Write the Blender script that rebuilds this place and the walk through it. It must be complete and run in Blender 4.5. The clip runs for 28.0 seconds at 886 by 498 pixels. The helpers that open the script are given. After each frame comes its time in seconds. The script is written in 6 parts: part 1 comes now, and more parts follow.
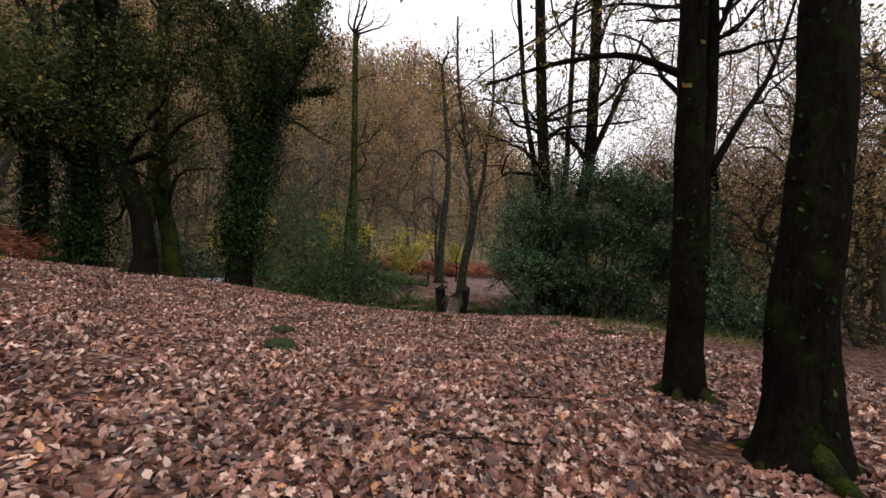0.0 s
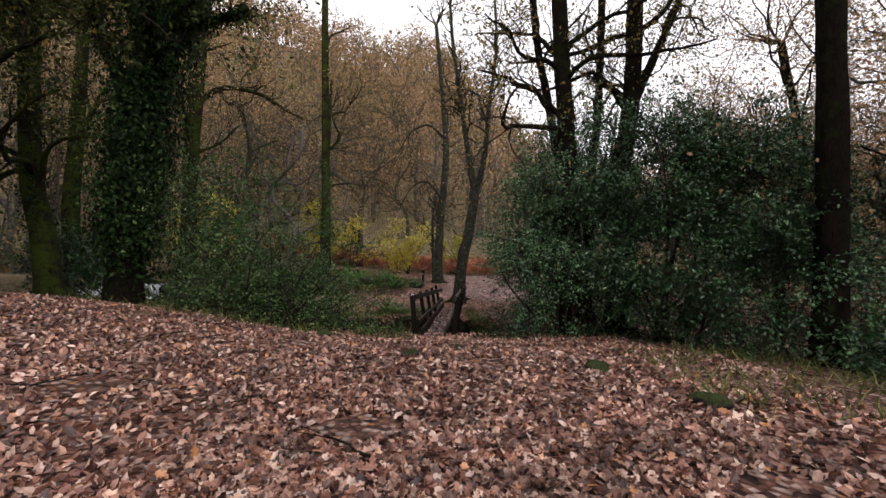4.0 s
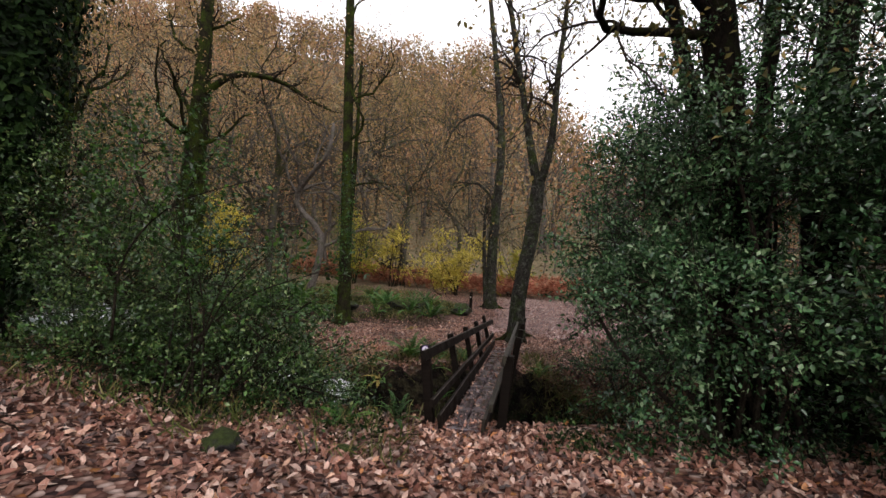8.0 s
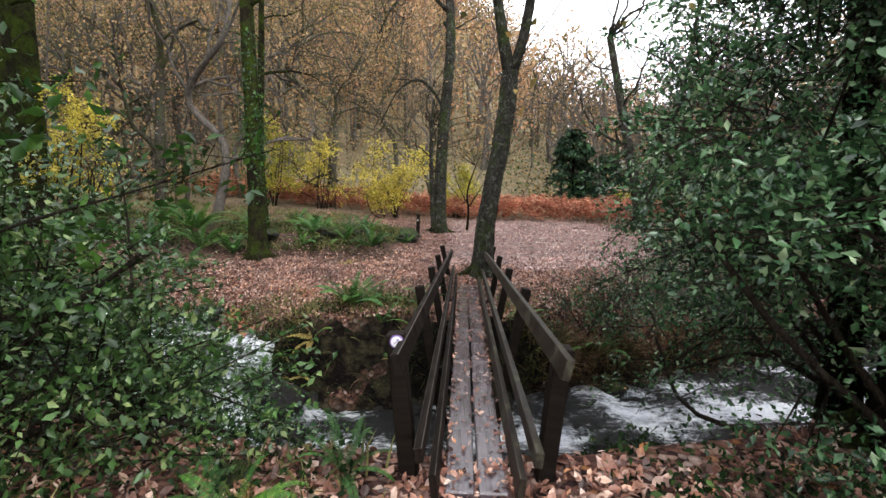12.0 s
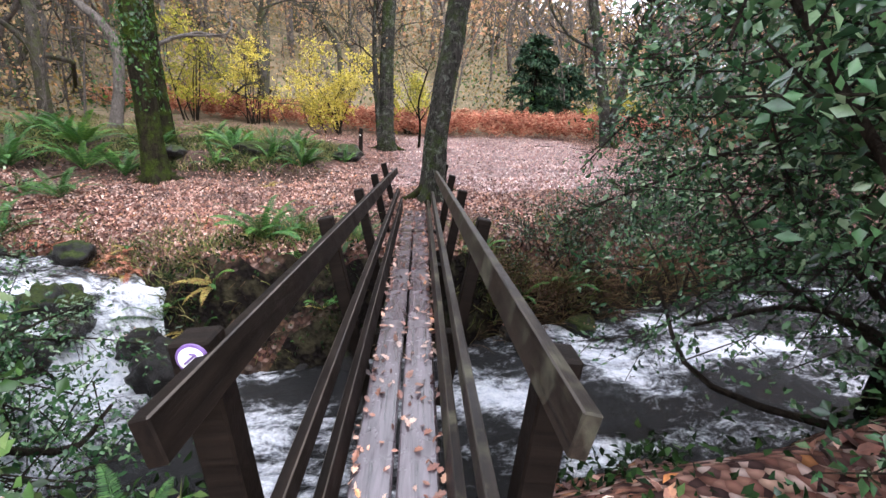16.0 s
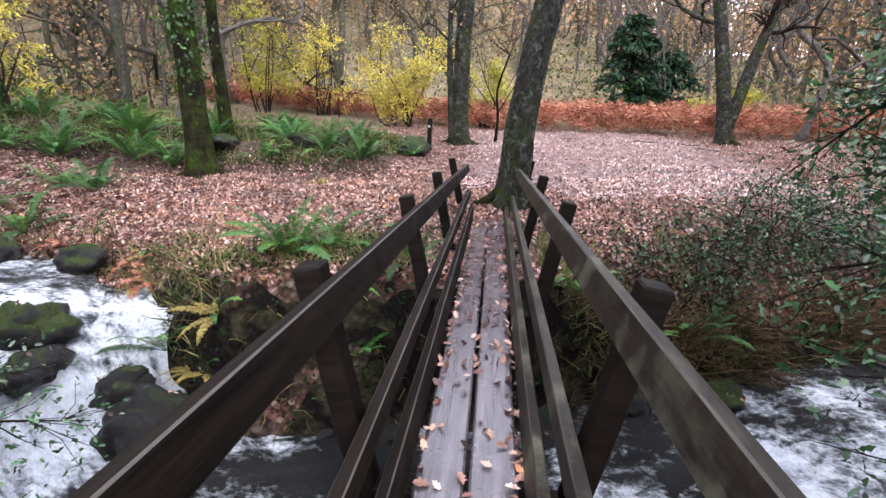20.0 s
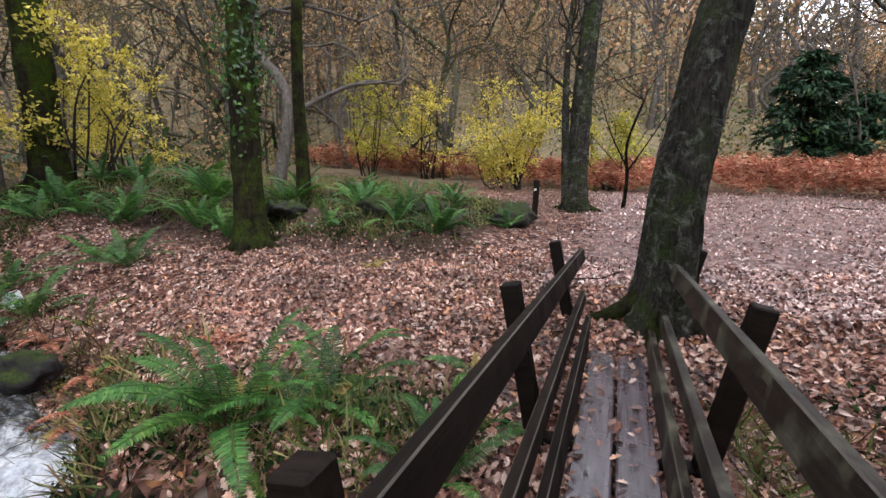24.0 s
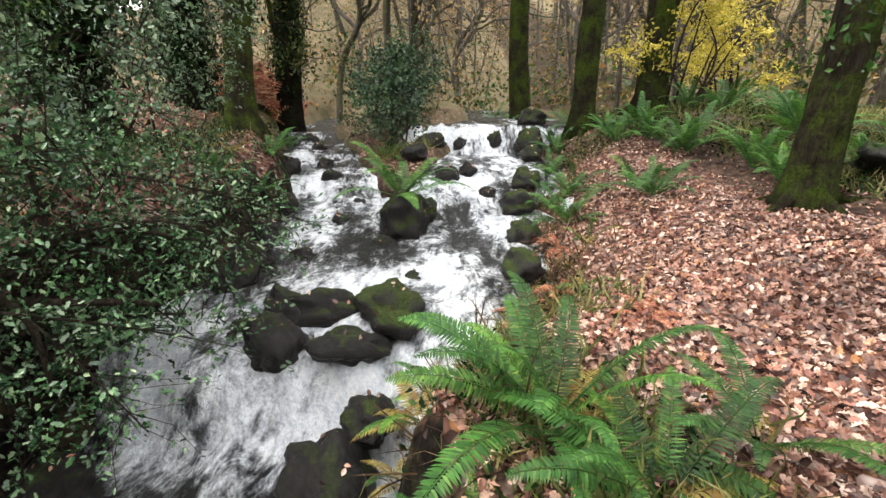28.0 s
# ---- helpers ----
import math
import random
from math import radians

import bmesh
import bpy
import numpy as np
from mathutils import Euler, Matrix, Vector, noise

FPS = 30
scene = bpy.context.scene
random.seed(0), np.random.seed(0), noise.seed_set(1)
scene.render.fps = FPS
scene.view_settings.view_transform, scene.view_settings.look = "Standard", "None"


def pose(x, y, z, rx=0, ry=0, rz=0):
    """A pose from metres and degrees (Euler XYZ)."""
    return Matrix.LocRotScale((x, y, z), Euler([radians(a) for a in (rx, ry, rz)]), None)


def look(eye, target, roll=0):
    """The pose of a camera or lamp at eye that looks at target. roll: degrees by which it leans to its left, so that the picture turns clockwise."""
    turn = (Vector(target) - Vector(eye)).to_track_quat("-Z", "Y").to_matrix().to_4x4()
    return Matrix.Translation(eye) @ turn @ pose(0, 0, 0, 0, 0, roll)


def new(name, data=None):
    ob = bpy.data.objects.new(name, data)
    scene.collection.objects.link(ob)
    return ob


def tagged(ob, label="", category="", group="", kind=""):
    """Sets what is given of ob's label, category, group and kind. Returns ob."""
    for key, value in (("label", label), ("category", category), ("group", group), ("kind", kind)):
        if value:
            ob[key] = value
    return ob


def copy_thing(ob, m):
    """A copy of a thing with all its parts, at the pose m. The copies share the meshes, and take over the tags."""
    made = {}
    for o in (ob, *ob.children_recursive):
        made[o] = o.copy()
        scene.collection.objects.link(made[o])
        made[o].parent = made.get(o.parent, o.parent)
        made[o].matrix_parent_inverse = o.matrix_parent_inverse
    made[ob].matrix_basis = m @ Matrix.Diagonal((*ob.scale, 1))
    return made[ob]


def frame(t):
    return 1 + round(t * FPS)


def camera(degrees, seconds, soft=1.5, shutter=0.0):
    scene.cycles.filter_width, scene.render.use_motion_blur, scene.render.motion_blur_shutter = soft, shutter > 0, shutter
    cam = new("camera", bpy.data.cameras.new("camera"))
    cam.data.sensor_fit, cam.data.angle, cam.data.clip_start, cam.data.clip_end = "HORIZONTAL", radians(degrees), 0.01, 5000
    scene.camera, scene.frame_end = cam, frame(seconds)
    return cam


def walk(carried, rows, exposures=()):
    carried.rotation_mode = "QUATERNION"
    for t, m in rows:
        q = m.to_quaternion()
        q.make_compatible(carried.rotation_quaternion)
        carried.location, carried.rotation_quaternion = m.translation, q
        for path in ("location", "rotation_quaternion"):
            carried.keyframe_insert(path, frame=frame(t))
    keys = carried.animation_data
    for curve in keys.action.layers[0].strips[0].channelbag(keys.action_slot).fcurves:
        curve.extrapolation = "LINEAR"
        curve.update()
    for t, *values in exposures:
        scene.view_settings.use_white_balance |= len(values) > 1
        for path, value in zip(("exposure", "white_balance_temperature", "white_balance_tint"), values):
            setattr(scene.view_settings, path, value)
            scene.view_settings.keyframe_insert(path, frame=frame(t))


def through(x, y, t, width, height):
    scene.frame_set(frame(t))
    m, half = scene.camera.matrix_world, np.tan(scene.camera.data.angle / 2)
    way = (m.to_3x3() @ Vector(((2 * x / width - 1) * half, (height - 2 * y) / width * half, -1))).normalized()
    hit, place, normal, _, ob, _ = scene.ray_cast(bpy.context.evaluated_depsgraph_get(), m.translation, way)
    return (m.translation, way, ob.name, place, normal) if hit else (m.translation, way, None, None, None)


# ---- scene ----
cam = camera(89.8, 28.0)
PATH = [
    (0, (0.140, -0.665, 1.431), (0.069, 1.333, 1.488), 2.2),
    (0.5, (0.145, -0.059, 1.421), (0.076, 1.938, 1.479), 1.9),
    (1, (0.163, 0.558, 1.421), (0.114, 2.556, 1.491), 1.8),
    (1.5, (0.174, 1.179, 1.433), (0.118, 3.177, 1.503), 1.3),
    (2, (0.225, 1.760, 1.442), (0.143, 3.757, 1.505), 1),
    (2.5, (0.331, 2.338, 1.455), (0.243, 4.335, 1.510), 0.7),
    (4.5, (0.999, 4.702, 1.501), (0.818, 6.693, 1.531), 1),
    (5, (1.131, 5.295, 1.500), (0.886, 7.279, 1.539), 1),
    (5.5, (1.230, 5.899, 1.501), (0.934, 7.876, 1.556), 1.2),
    (6, (1.257, 6.516, 1.508), (0.920, 8.486, 1.573), 1.2),
    (6.5, (1.216, 7.131, 1.521), (0.852, 9.096, 1.606), 1.2),
    (7, (1.117, 7.745, 1.540), (0.748, 9.708, 1.636), 1.3),
    (7.5, (0.961, 8.320, 1.553), (0.563, 10.277, 1.656), 1.4),
    (8, (0.778, 8.847, 1.559), (0.378, 10.804, 1.663), 1.6),
    (8.5, (0.576, 9.316, 1.560), (0.139, 11.266, 1.656), 1.5),
    (9, (0.418, 9.737, 1.550), (-0.023, 11.687, 1.617), 1.4),
    (9.5, (0.271, 10.119, 1.539), (-0.139, 12.076, 1.566), 1.3),
    (10, (0.123, 10.483, 1.537), (-0.228, 12.452, 1.537), 1.1),
    (10.5, (-0.021, 10.825, 1.537), (-0.283, 12.808, 1.490), 1.2),
    (11, (-0.141, 11.143, 1.538), (-0.348, 13.130, 1.437), 1.2),
    (11.5, (-0.142, 11.421, 1.527), (-0.294, 13.408, 1.349), 1.5),
    (12, (-0.141, 11.684, 1.516), (-0.230, 13.666, 1.266), 0.9),
    (12.5, (-0.155, 11.923, 1.497), (-0.188, 13.898, 1.183), 0.7),
    (13, (-0.094, 12.128, 1.465), (-0.073, 14.093, 1.091), 1),
    (13.5, (-0.050, 12.328, 1.426), (0.009, 14.279, 0.989), 0.7),
    (15.5, (0.093, 13.080, 1.280), (0.216, 14.992, 0.704), 1.1),
    (16, (0.082, 13.258, 1.243), (0.185, 15.168, 0.660), 1.3),
    (16.5, (0.069, 13.448, 1.201), (0.153, 15.359, 0.615), 1.5),
    (17, (0.023, 13.630, 1.161), (0.091, 15.539, 0.569), 1.7),
    (17.5, (0.020, 13.819, 1.130), (0.039, 15.729, 0.535), 1.6),
    (18, (0.057, 14.033, 1.102), (0.074, 15.942, 0.503), 1.8),
    (18.5, (0.038, 14.255, 1.080), (0.012, 16.162, 0.477), 1.6),
    (19, (0.040, 14.498, 1.054), (-0.041, 16.401, 0.441), 1.7),
    (19.5, (0.026, 14.786, 1.037), (-0.108, 16.685, 0.423), 1.4),
    (20, (0.017, 15.057, 1.032), (-0.191, 16.953, 0.428), 1.2),
    (20.5, (0.044, 15.336, 1.027), (-0.204, 17.235, 0.451), 1.3),
    (21, (0.029, 15.652, 1.024), (-0.237, 17.569, 0.518), 1.3),
    (21.5, (0.006, 15.986, 1.033), (-0.254, 17.923, 0.608), 1),
    (23.5, (-0.031, 17.367, 0.984), (-0.424, 19.308, 0.700), 0.5),
    (24, (-0.084, 17.616, 0.966), (-0.808, 19.448, 0.617), 0.1),
    (24.5, (-0.153, 17.797, 0.958), (-1.246, 19.407, 0.495), -0.2),
    (25, (-0.254, 17.941, 0.939), (-1.694, 19.205, 0.368), -0.2),
    (25.5, (-0.367, 18.109, 0.909), (-2.051, 18.967, 0.252), -0.2),
    (26, (-0.426, 18.269, 0.887), (-2.244, 18.674, 0.157), -0.3),
    (26.5, (-0.457, 18.422, 0.890), (-2.309, 18.631, 0.165), -0.1),
    (27, (-0.458, 18.592, 0.905), (-2.323, 18.701, 0.190), 0.1),
    (27.5, (-0.437, 18.764, 0.916), (-2.312, 18.809, 0.222), 0.3),
    (28, (-0.427, 18.939, 0.919), (-2.317, 18.913, 0.265), 0.3),
]
walk(cam, [(t, look(eye, target, roll)) for t, eye, target, roll in PATH],
     exposures=[(0, 0.32, 6600, 11), (1, 0.40, 6600, 11), (2, 0.36, 6600, 11), (5, 0.58, 6550, 11), (9, 0.70, 6600, 10), (10.5, 1.05, 6500, 6), (13, 1.8, 6150, 5), (16, 2.2, 5900, 11), (20, 2.2, 5800, 12), (21.5, 2.0, 5800, 10), (23.5, 1.5, 6050, 9), (24.2, 1.5, 6050, 8), (25, 1.68, 6250, 6), (26, 2.2, 6600, 3), (28, 2.15, 6700, 3)])

# ---- world and sun: overcast late autumn ----
world = bpy.data.worlds.new("world")
scene.world = world
world.use_nodes = True
wn, wl_ = world.node_tree.nodes, world.node_tree.links
wn.clear()
sky = wn.new("ShaderNodeTexSky")
sky.sky_type, sky.sun_disc = "NISHITA", False
sky.sun_elevation, sky.sun_rotation = radians(38), radians(150)
cloud = wn.new("ShaderNodeMixRGB")
cloud.inputs[0].default_value = 0.86
cloud.inputs[2].default_value = (10.6, 10.3, 10.6, 1)
wbg, wout = wn.new("ShaderNodeBackground"), wn.new("ShaderNodeOutputWorld")
wbg.inputs["Strength"].default_value = 0.12
wl_.new(sky.outputs[0], cloud.inputs[1])
wl_.new(cloud.outputs[0], wbg.inputs["Color"])
wl_.new(wbg.outputs[0], wout.inputs["Surface"])
sun = new("sun", bpy.data.lights.new("sun", "SUN"))
sun.data.energy, sun.data.angle, sun.data.color = 0.9, radians(25), (1, 0.96, 0.92)
sun.matrix_world = look((6, -8, 12), (0, 6, 0))


# ---- mesh helpers ----
class Geo:
    """Collects vertices and faces, then becomes one mesh."""

    def __init__(self):
        self.v, self.f, self.n = [], [], 0

    def add(self, v, *faces):
        v = np.asarray(v, dtype=np.float64)
        for f in faces:
            self.f.append(np.asarray(f, dtype=np.int64) + self.n)
        self.v.append(v)
        self.n += len(v)
        return self

    def take(self):
        return (np.concatenate(self.v), np.concatenate(self.f))

    def mesh(self, name, mat, smooth=True):
        v = np.concatenate(self.v)
        me = bpy.data.meshes.new(name)
        me.vertices.add(len(v))
        me.vertices.foreach_set("co", v.astype(np.float32).ravel())
        idx = np.concatenate([f.ravel() for f in self.f])
        tot = np.concatenate([np.full(len(f), f.shape[1]) for f in self.f])
        start = np.concatenate([[0], np.cumsum(tot)[:-1]])
        me.loops.add(len(idx))
        me.loops.foreach_set("vertex_index", idx.astype(np.int32))
        me.polygons.add(len(tot))
        me.polygons.foreach_set("loop_start", start.astype(np.int32))
        me.polygons.foreach_set("use_smooth", np.full(len(tot), smooth))
        me.update(calc_edges=True)
        me.materials.append(mat)
        return me


def thing(name, label, category, at=(0, 0, 0), group="", kind=""):
    ob = new(name)
    ob.location = at
    return tagged(ob, label, category, group, kind)


def part(name, geo, mat, parent=None, label="", smooth=True, kind=""):
    """One mesh under its parent, in world coordinates when the geo is so (the parent's place is taken off)."""
    ob = new(name, geo.mesh(name, mat, smooth) if isinstance(geo, Geo) else geo)
    if parent is not None:
        ob.parent = parent
        off = Vector(parent.location)
        up = parent.parent
        while up is not None:
            off += Vector(up.location)
            up = up.parent
        ob.location = -off
    return tagged(ob, label, kind=kind)


def solid(name, geo, mat, label, category, group="", kind="", smooth=True):
    return tagged(new(name, geo.mesh(name, mat, smooth)), label, category, group, kind)


def unit(a):
    return a / np.maximum(np.linalg.norm(a, axis=-1, keepdims=True), 1e-9)


def tube(P, R, sides=8, lump=0.0, rng=None, cap=True):
    """A tapered tube along points P with radii R."""
    P, R = np.asarray(P, float), np.asarray(R, float)
    T = unit(np.gradient(P, axis=0))
    ref = np.array([0.31, 0.95, 0.05]) if abs(T[0][2]) > 0.7 else np.array([0, 0.1, 1.0])
    A = unit(np.cross(T, ref))
    B = np.cross(T, A)
    ang = np.linspace(0, 2 * np.pi, sides, endpoint=False)
    rad = R[:, None] * np.ones(sides)
    if lump and rng is not None:
        rad = rad * (1 + lump * rng.normal(size=(len(P), sides)) + lump * rng.normal(size=sides))
    V = P[:, None, :] + rad[..., None] * (np.cos(ang)[None, :, None] * A[:, None, :] + np.sin(ang)[None, :, None] * B[:, None, :])
    n = len(P)
    i, j = np.meshgrid(np.arange(n - 1), np.arange(sides), indexing="ij")
    k = (j + 1) % sides
    Q = np.stack([i * sides + j, i * sides + k, (i + 1) * sides + k, (i + 1) * sides + j], -1).reshape(-1, 4)
    V = V.reshape(-1, 3)
    if not cap:
        return V, Q
    V = np.vstack([V, P[-1] + T[-1] * R[-1] * 0.4, P[0]])
    e = np.arange(sides)
    last = (n - 1) * sides
    C = np.stack([last + e, last + (e + 1) % sides, np.full(sides, len(V) - 2)], -1)
    D = np.stack([(e + 1) % sides, e, np.full(sides, len(V) - 1)], -1)
    return V, Q, np.vstack([C, D])


def curve(points, n):
    """n points on a smooth line through the given points (Catmull-Rom)."""
    p = np.asarray(points, float)
    if len(p) == 2:
        return p[0] + (p[1] - p[0]) * np.linspace(0, 1, n)[:, None]
    q = np.vstack([2 * p[0] - p[1], p, 2 * p[-1] - p[-2]])
    u = np.linspace(0, len(p) - 1, n)
    k = np.minimum(u.astype(int), len(p) - 2)
    t = (u - k)[:, None]
    a, b, c, d = q[k], q[k + 1], q[k + 2], q[k + 3]
    return 0.5 * (2 * b + (c - a) * t + (2 * a - 5 * b + 4 * c - d) * t**2 + (3 * b - a - 3 * c + d) * t**3)


def basis(fwd, up):
    """Rotation matrices whose columns are side, forward, up."""
    f = unit(fwd)
    s = unit(np.cross(f, up))
    u = np.cross(s, f)
    return np.stack([s, f, u], -1)


def scatter(tv, tf, M, pos, scale):
    """Copies of a small template, turned by M, sized and set at pos, as one block of vertices and faces."""
    V = np.einsum("nij,kj->nki", M, tv) * np.asarray(scale)[:, None, None] + pos[:, None, :]
    off = (np.arange(len(pos)) * len(tv))[:, None, None]
    return (V.reshape(-1, 3), *[(f[None] + off).reshape(-1, f.shape[1]) for f in tf])


def box_bevel(geo, size, m=None, bev=0.008):
    """A box with chamfered edges (24 vertices)."""
    x, y, z = [s / 2 for s in size]
    b = min(bev, x * 0.6, y * 0.6, z * 0.6)
    V, F = [], []
    for sx in (-1, 1):
        for sy in (-1, 1):
            for sz in (-1, 1):
                V += [(sx * x, sy * (y - b), sz * (z - b)), (sx * (x - b), sy * y, sz * (z - b)), (sx * (x - b), sy * (y - b), sz * z)]
    bm = bmesh.new()
    for v in V:
        bm.verts.new(v)
    bmesh.ops.convex_hull(bm, input=bm.verts)
    bmesh.ops.dissolve_limit(bm, angle_limit=0.01, verts=bm.verts, edges=bm.edges)
    bmesh.ops.triangulate(bm, faces=bm.faces)
    bm.verts.index_update()
    vv = np.array([v.co[:] for v in bm.verts])
    ff = np.array([[v.index for v in f.verts] for f in bm.faces])
    bm.free()
    if m is not None:
        mm = np.array(m)
        vv = vv @ mm[:3, :3].T + mm[:3, 3]
    return geo.add(vv, ff)


def smooth_step(a, b, x):
    t = np.clip((x - a) / (b - a), 0, 1)
    return t * t * (3 - 2 * t)


def wobble(x, y, s=1.0, k=0):
    """Cheap smooth noise of the plan, about -1 to 1."""
    return (np.sin(1.3 * x / s + 0.7 * y / s + k) + np.sin(-0.8 * x / s + 1.7 * y / s + 2.1 * k + 1) + np.sin(2.3 * x / s + 0.4 * y / s + 3 * k) * 0.6
            + np.sin(0.5 * x / s - 2.6 * y / s + 5 * k + 2) * 0.6) / 3.2


# ---- materials ----
def material(name, rough=0.7, spec=0.3):
    m = bpy.data.materials.new(name)
    m.use_nodes = True
    nt = m.node_tree
    b = nt.nodes["Principled BSDF"]
    b.inputs["Roughness"].default_value = rough
    b.inputs["Specular IOR Level"].default_value = spec
    return m, nt, b


def node(nt, kind, **sets):
    n = nt.nodes.new("ShaderNode" + kind)
    for k, v in sets.items():
        n.inputs[k.replace("_", " ")].default_value = v
    return n


def ramp(nt, fac, stops):
    r = nt.nodes.new("ShaderNodeValToRGB")
    e = r.color_ramp.elements
    while len(e) < len(stops):
        e.new(0.5)
    for el, (p, c) in zip(e, stops):
        el.position, el.color = p, (*c, 1)
    nt.links.new(fac, r.inputs["Fac"])
    return r.outputs["Color"]


def noise_tex(nt, scale, detail=4.0, rough=0.6, vec=None, dist=0.0):
    n = node(nt, "TexNoise", Scale=scale, Detail=detail, Roughness=rough, Distortion=dist)
    nt.links.new(vec if vec is not None else coords(nt), n.inputs["Vector"])
    return n


def coords(nt, stretch=None):
    t = nt.nodes.new("ShaderNodeTexCoord")
    if stretch is None:
        return t.outputs["Object"]
    m = nt.nodes.new("ShaderNodeMapping")
    m.inputs["Scale"].default_value = stretch
    nt.links.new(t.outputs["Object"], m.inputs["Vector"])
    return m.outputs["Vector"]


def mix(nt, fac, a, b):
    m = nt.nodes.new("ShaderNodeMixRGB")
    for sock, v in zip(m.inputs, (fac, a, b)):
        if isinstance(v, (int, float)):
            sock.default_value = v
        elif isinstance(v, tuple):
            sock.default_value = (*v, 1)
        else:
            nt.links.new(v, sock)
    return m.outputs[0]


def bump(nt, b, height, strength, dist=0.02):
    n = node(nt, "Bump", Strength=strength, Distance=dist)
    nt.links.new(height, n.inputs["Height"])
    nt.links.new(n.outputs[0], b.inputs["Normal"])


def leaf_material(name, stops, rough=0.5, spec=0.4, through=0.25, each=False):
    """Leaves: each island of the mesh takes its own tone; some light passes through."""
    m, nt, b = material(name, rough, spec)
    g = nt.nodes.new("ShaderNodeNewGeometry")
    col = ramp(nt, g.outputs["Random Per Island"], stops)
    n = noise_tex(nt, 22.0, 3.0)
    dark = nt.nodes.new("ShaderNodeMixRGB")
    dark.blend_type = "MULTIPLY"
    dark.inputs[0].default_value = 0.75
    nt.links.new(col, dark.inputs[1])
    nt.links.new(ramp(nt, n.outputs["Fac"], [(0.3, (0.45, 0.42, 0.4)), (0.75, (1.25, 1.2, 1.15))]), dark.inputs[2])
    # Broad noise paints lit clumps and dim gaps into the leaf colour.
    clump_light = nt.nodes.new("ShaderNodeMixRGB")
    clump_light.blend_type, clump_light.inputs[0].default_value = "MULTIPLY", 1.0
    nt.links.new(dark.outputs[0], clump_light.inputs[1])
    nt.links.new(ramp(nt, noise_tex(nt, 1.5, 4.0, 0.65).outputs["Fac"], [(0.36, (0.55, 0.55, 0.55)), (0.64, (1.30, 1.27, 1.22))]), clump_light.inputs[2])
    dark = clump_light
    if each:
        tone = nt.nodes.new("ShaderNodeMixRGB")
        tone.blend_type, tone.inputs[0].default_value = "MULTIPLY", 1.0
        nt.links.new(dark.outputs[0], tone.inputs[1])
        nt.links.new(ramp(nt, nt.nodes.new("ShaderNodeObjectInfo").outputs["Random"], [(0.0, (0.4, 0.42, 0.4)), (0.7, (1.0, 1.0, 1.0)), (1.0, (1.7, 1.35, 1.0))]), tone.inputs[2])
        dark = tone
    nt.links.new(dark.outputs[0], b.inputs["Base Color"])
    if through:
        tr = nt.nodes.new("ShaderNodeBsdfTranslucent")
        nt.links.new(dark.outputs[0], tr.inputs["Color"])
        ms = nt.nodes.new("ShaderNodeMixShader")
        ms.inputs[0].default_value = through
        out = nt.nodes["Material Output"]
        nt.links.new(b.outputs[0], ms.inputs[1])
        nt.links.new(tr.outputs[0], ms.inputs[2])
        nt.links.new(ms.outputs[0], out.inputs["Surface"])
    return m


LITTER = [(0.0, (0.036, 0.021, 0.020)), (0.20, (0.13, 0.070, 0.062)), (0.40, (0.33, 0.168, 0.122)), (0.58, (0.21, 0.088, 0.070)), (0.72, (0.47, 0.268, 0.205)), (0.92, (0.70, 0.54, 0.48)), (1.0, (0.55, 0.24, 0.09))]
# Path leaves: wet gloss below, and the sky's sheen painted as paler tones.
WET_SHEEN_LITTER = [(0.0, (0.10, 0.056, 0.054)), (0.3, (0.33, 0.185, 0.170)), (0.6, (0.46, 0.285, 0.262)), (0.85, (0.66, 0.51, 0.485)), (1.0, (0.78, 0.66, 0.63))]
M_LITTER = leaf_material("fallen_leaf", LITTER, 0.42, 0.42, 0.06)
M_TRODDEN = leaf_material("wet_leaf_sky_sheen", WET_SHEEN_LITTER, 0.22, 0.8, 0.02)
# The palest holly stop stands for glints, painted on a few leaves.
M_HOLLY = leaf_material("holly_leaf", [(0.0, (0.006, 0.020, 0.008)), (0.4, (0.018, 0.055, 0.019)), (0.8, (0.046, 0.120, 0.042)), (1.0, (0.12, 0.21, 0.10))], 0.32, 0.34, 0.06)
M_THICKET = leaf_material("thicket_leaf", [(0.0, (0.011, 0.030, 0.007)), (0.4, (0.034, 0.084, 0.020)), (0.8, (0.076, 0.160, 0.042)), (1.0, (0.24, 0.32, 0.13))], 0.30, 0.38, 0.22)
# Lit copy of the holly leaf: stronger light by the water, as colour.
M_LIT_HOLLY = leaf_material("lit_holly_leaf", [(0.0, (0.016, 0.048, 0.022)), (0.4, (0.046, 0.118, 0.048)), (0.8, (0.10, 0.215, 0.088)), (1.0, (0.30, 0.42, 0.25))], 0.24, 0.5, 0.22)
# Young holly, greyed and paled: sky reflection is put into the leaf colour.
M_YOUNG_SKYLIT = leaf_material("skylit_young_holly_leaf", [(0.0, (0.035, 0.075, 0.04)), (0.5, (0.085, 0.155, 0.08)), (1.0, (0.24, 0.33, 0.21))], 0.3, 0.4, 0.22)
# Ivy set below its leaf tone: shade under the canopy is in the colour.
M_IVY = leaf_material("shaded_ivy_leaf", [(0.0, (0.004, 0.010, 0.003)), (0.6, (0.010, 0.026, 0.007)), (0.93, (0.028, 0.060, 0.016)), (1.0, (0.08, 0.13, 0.04))], 0.5, 0.06, 0.06)
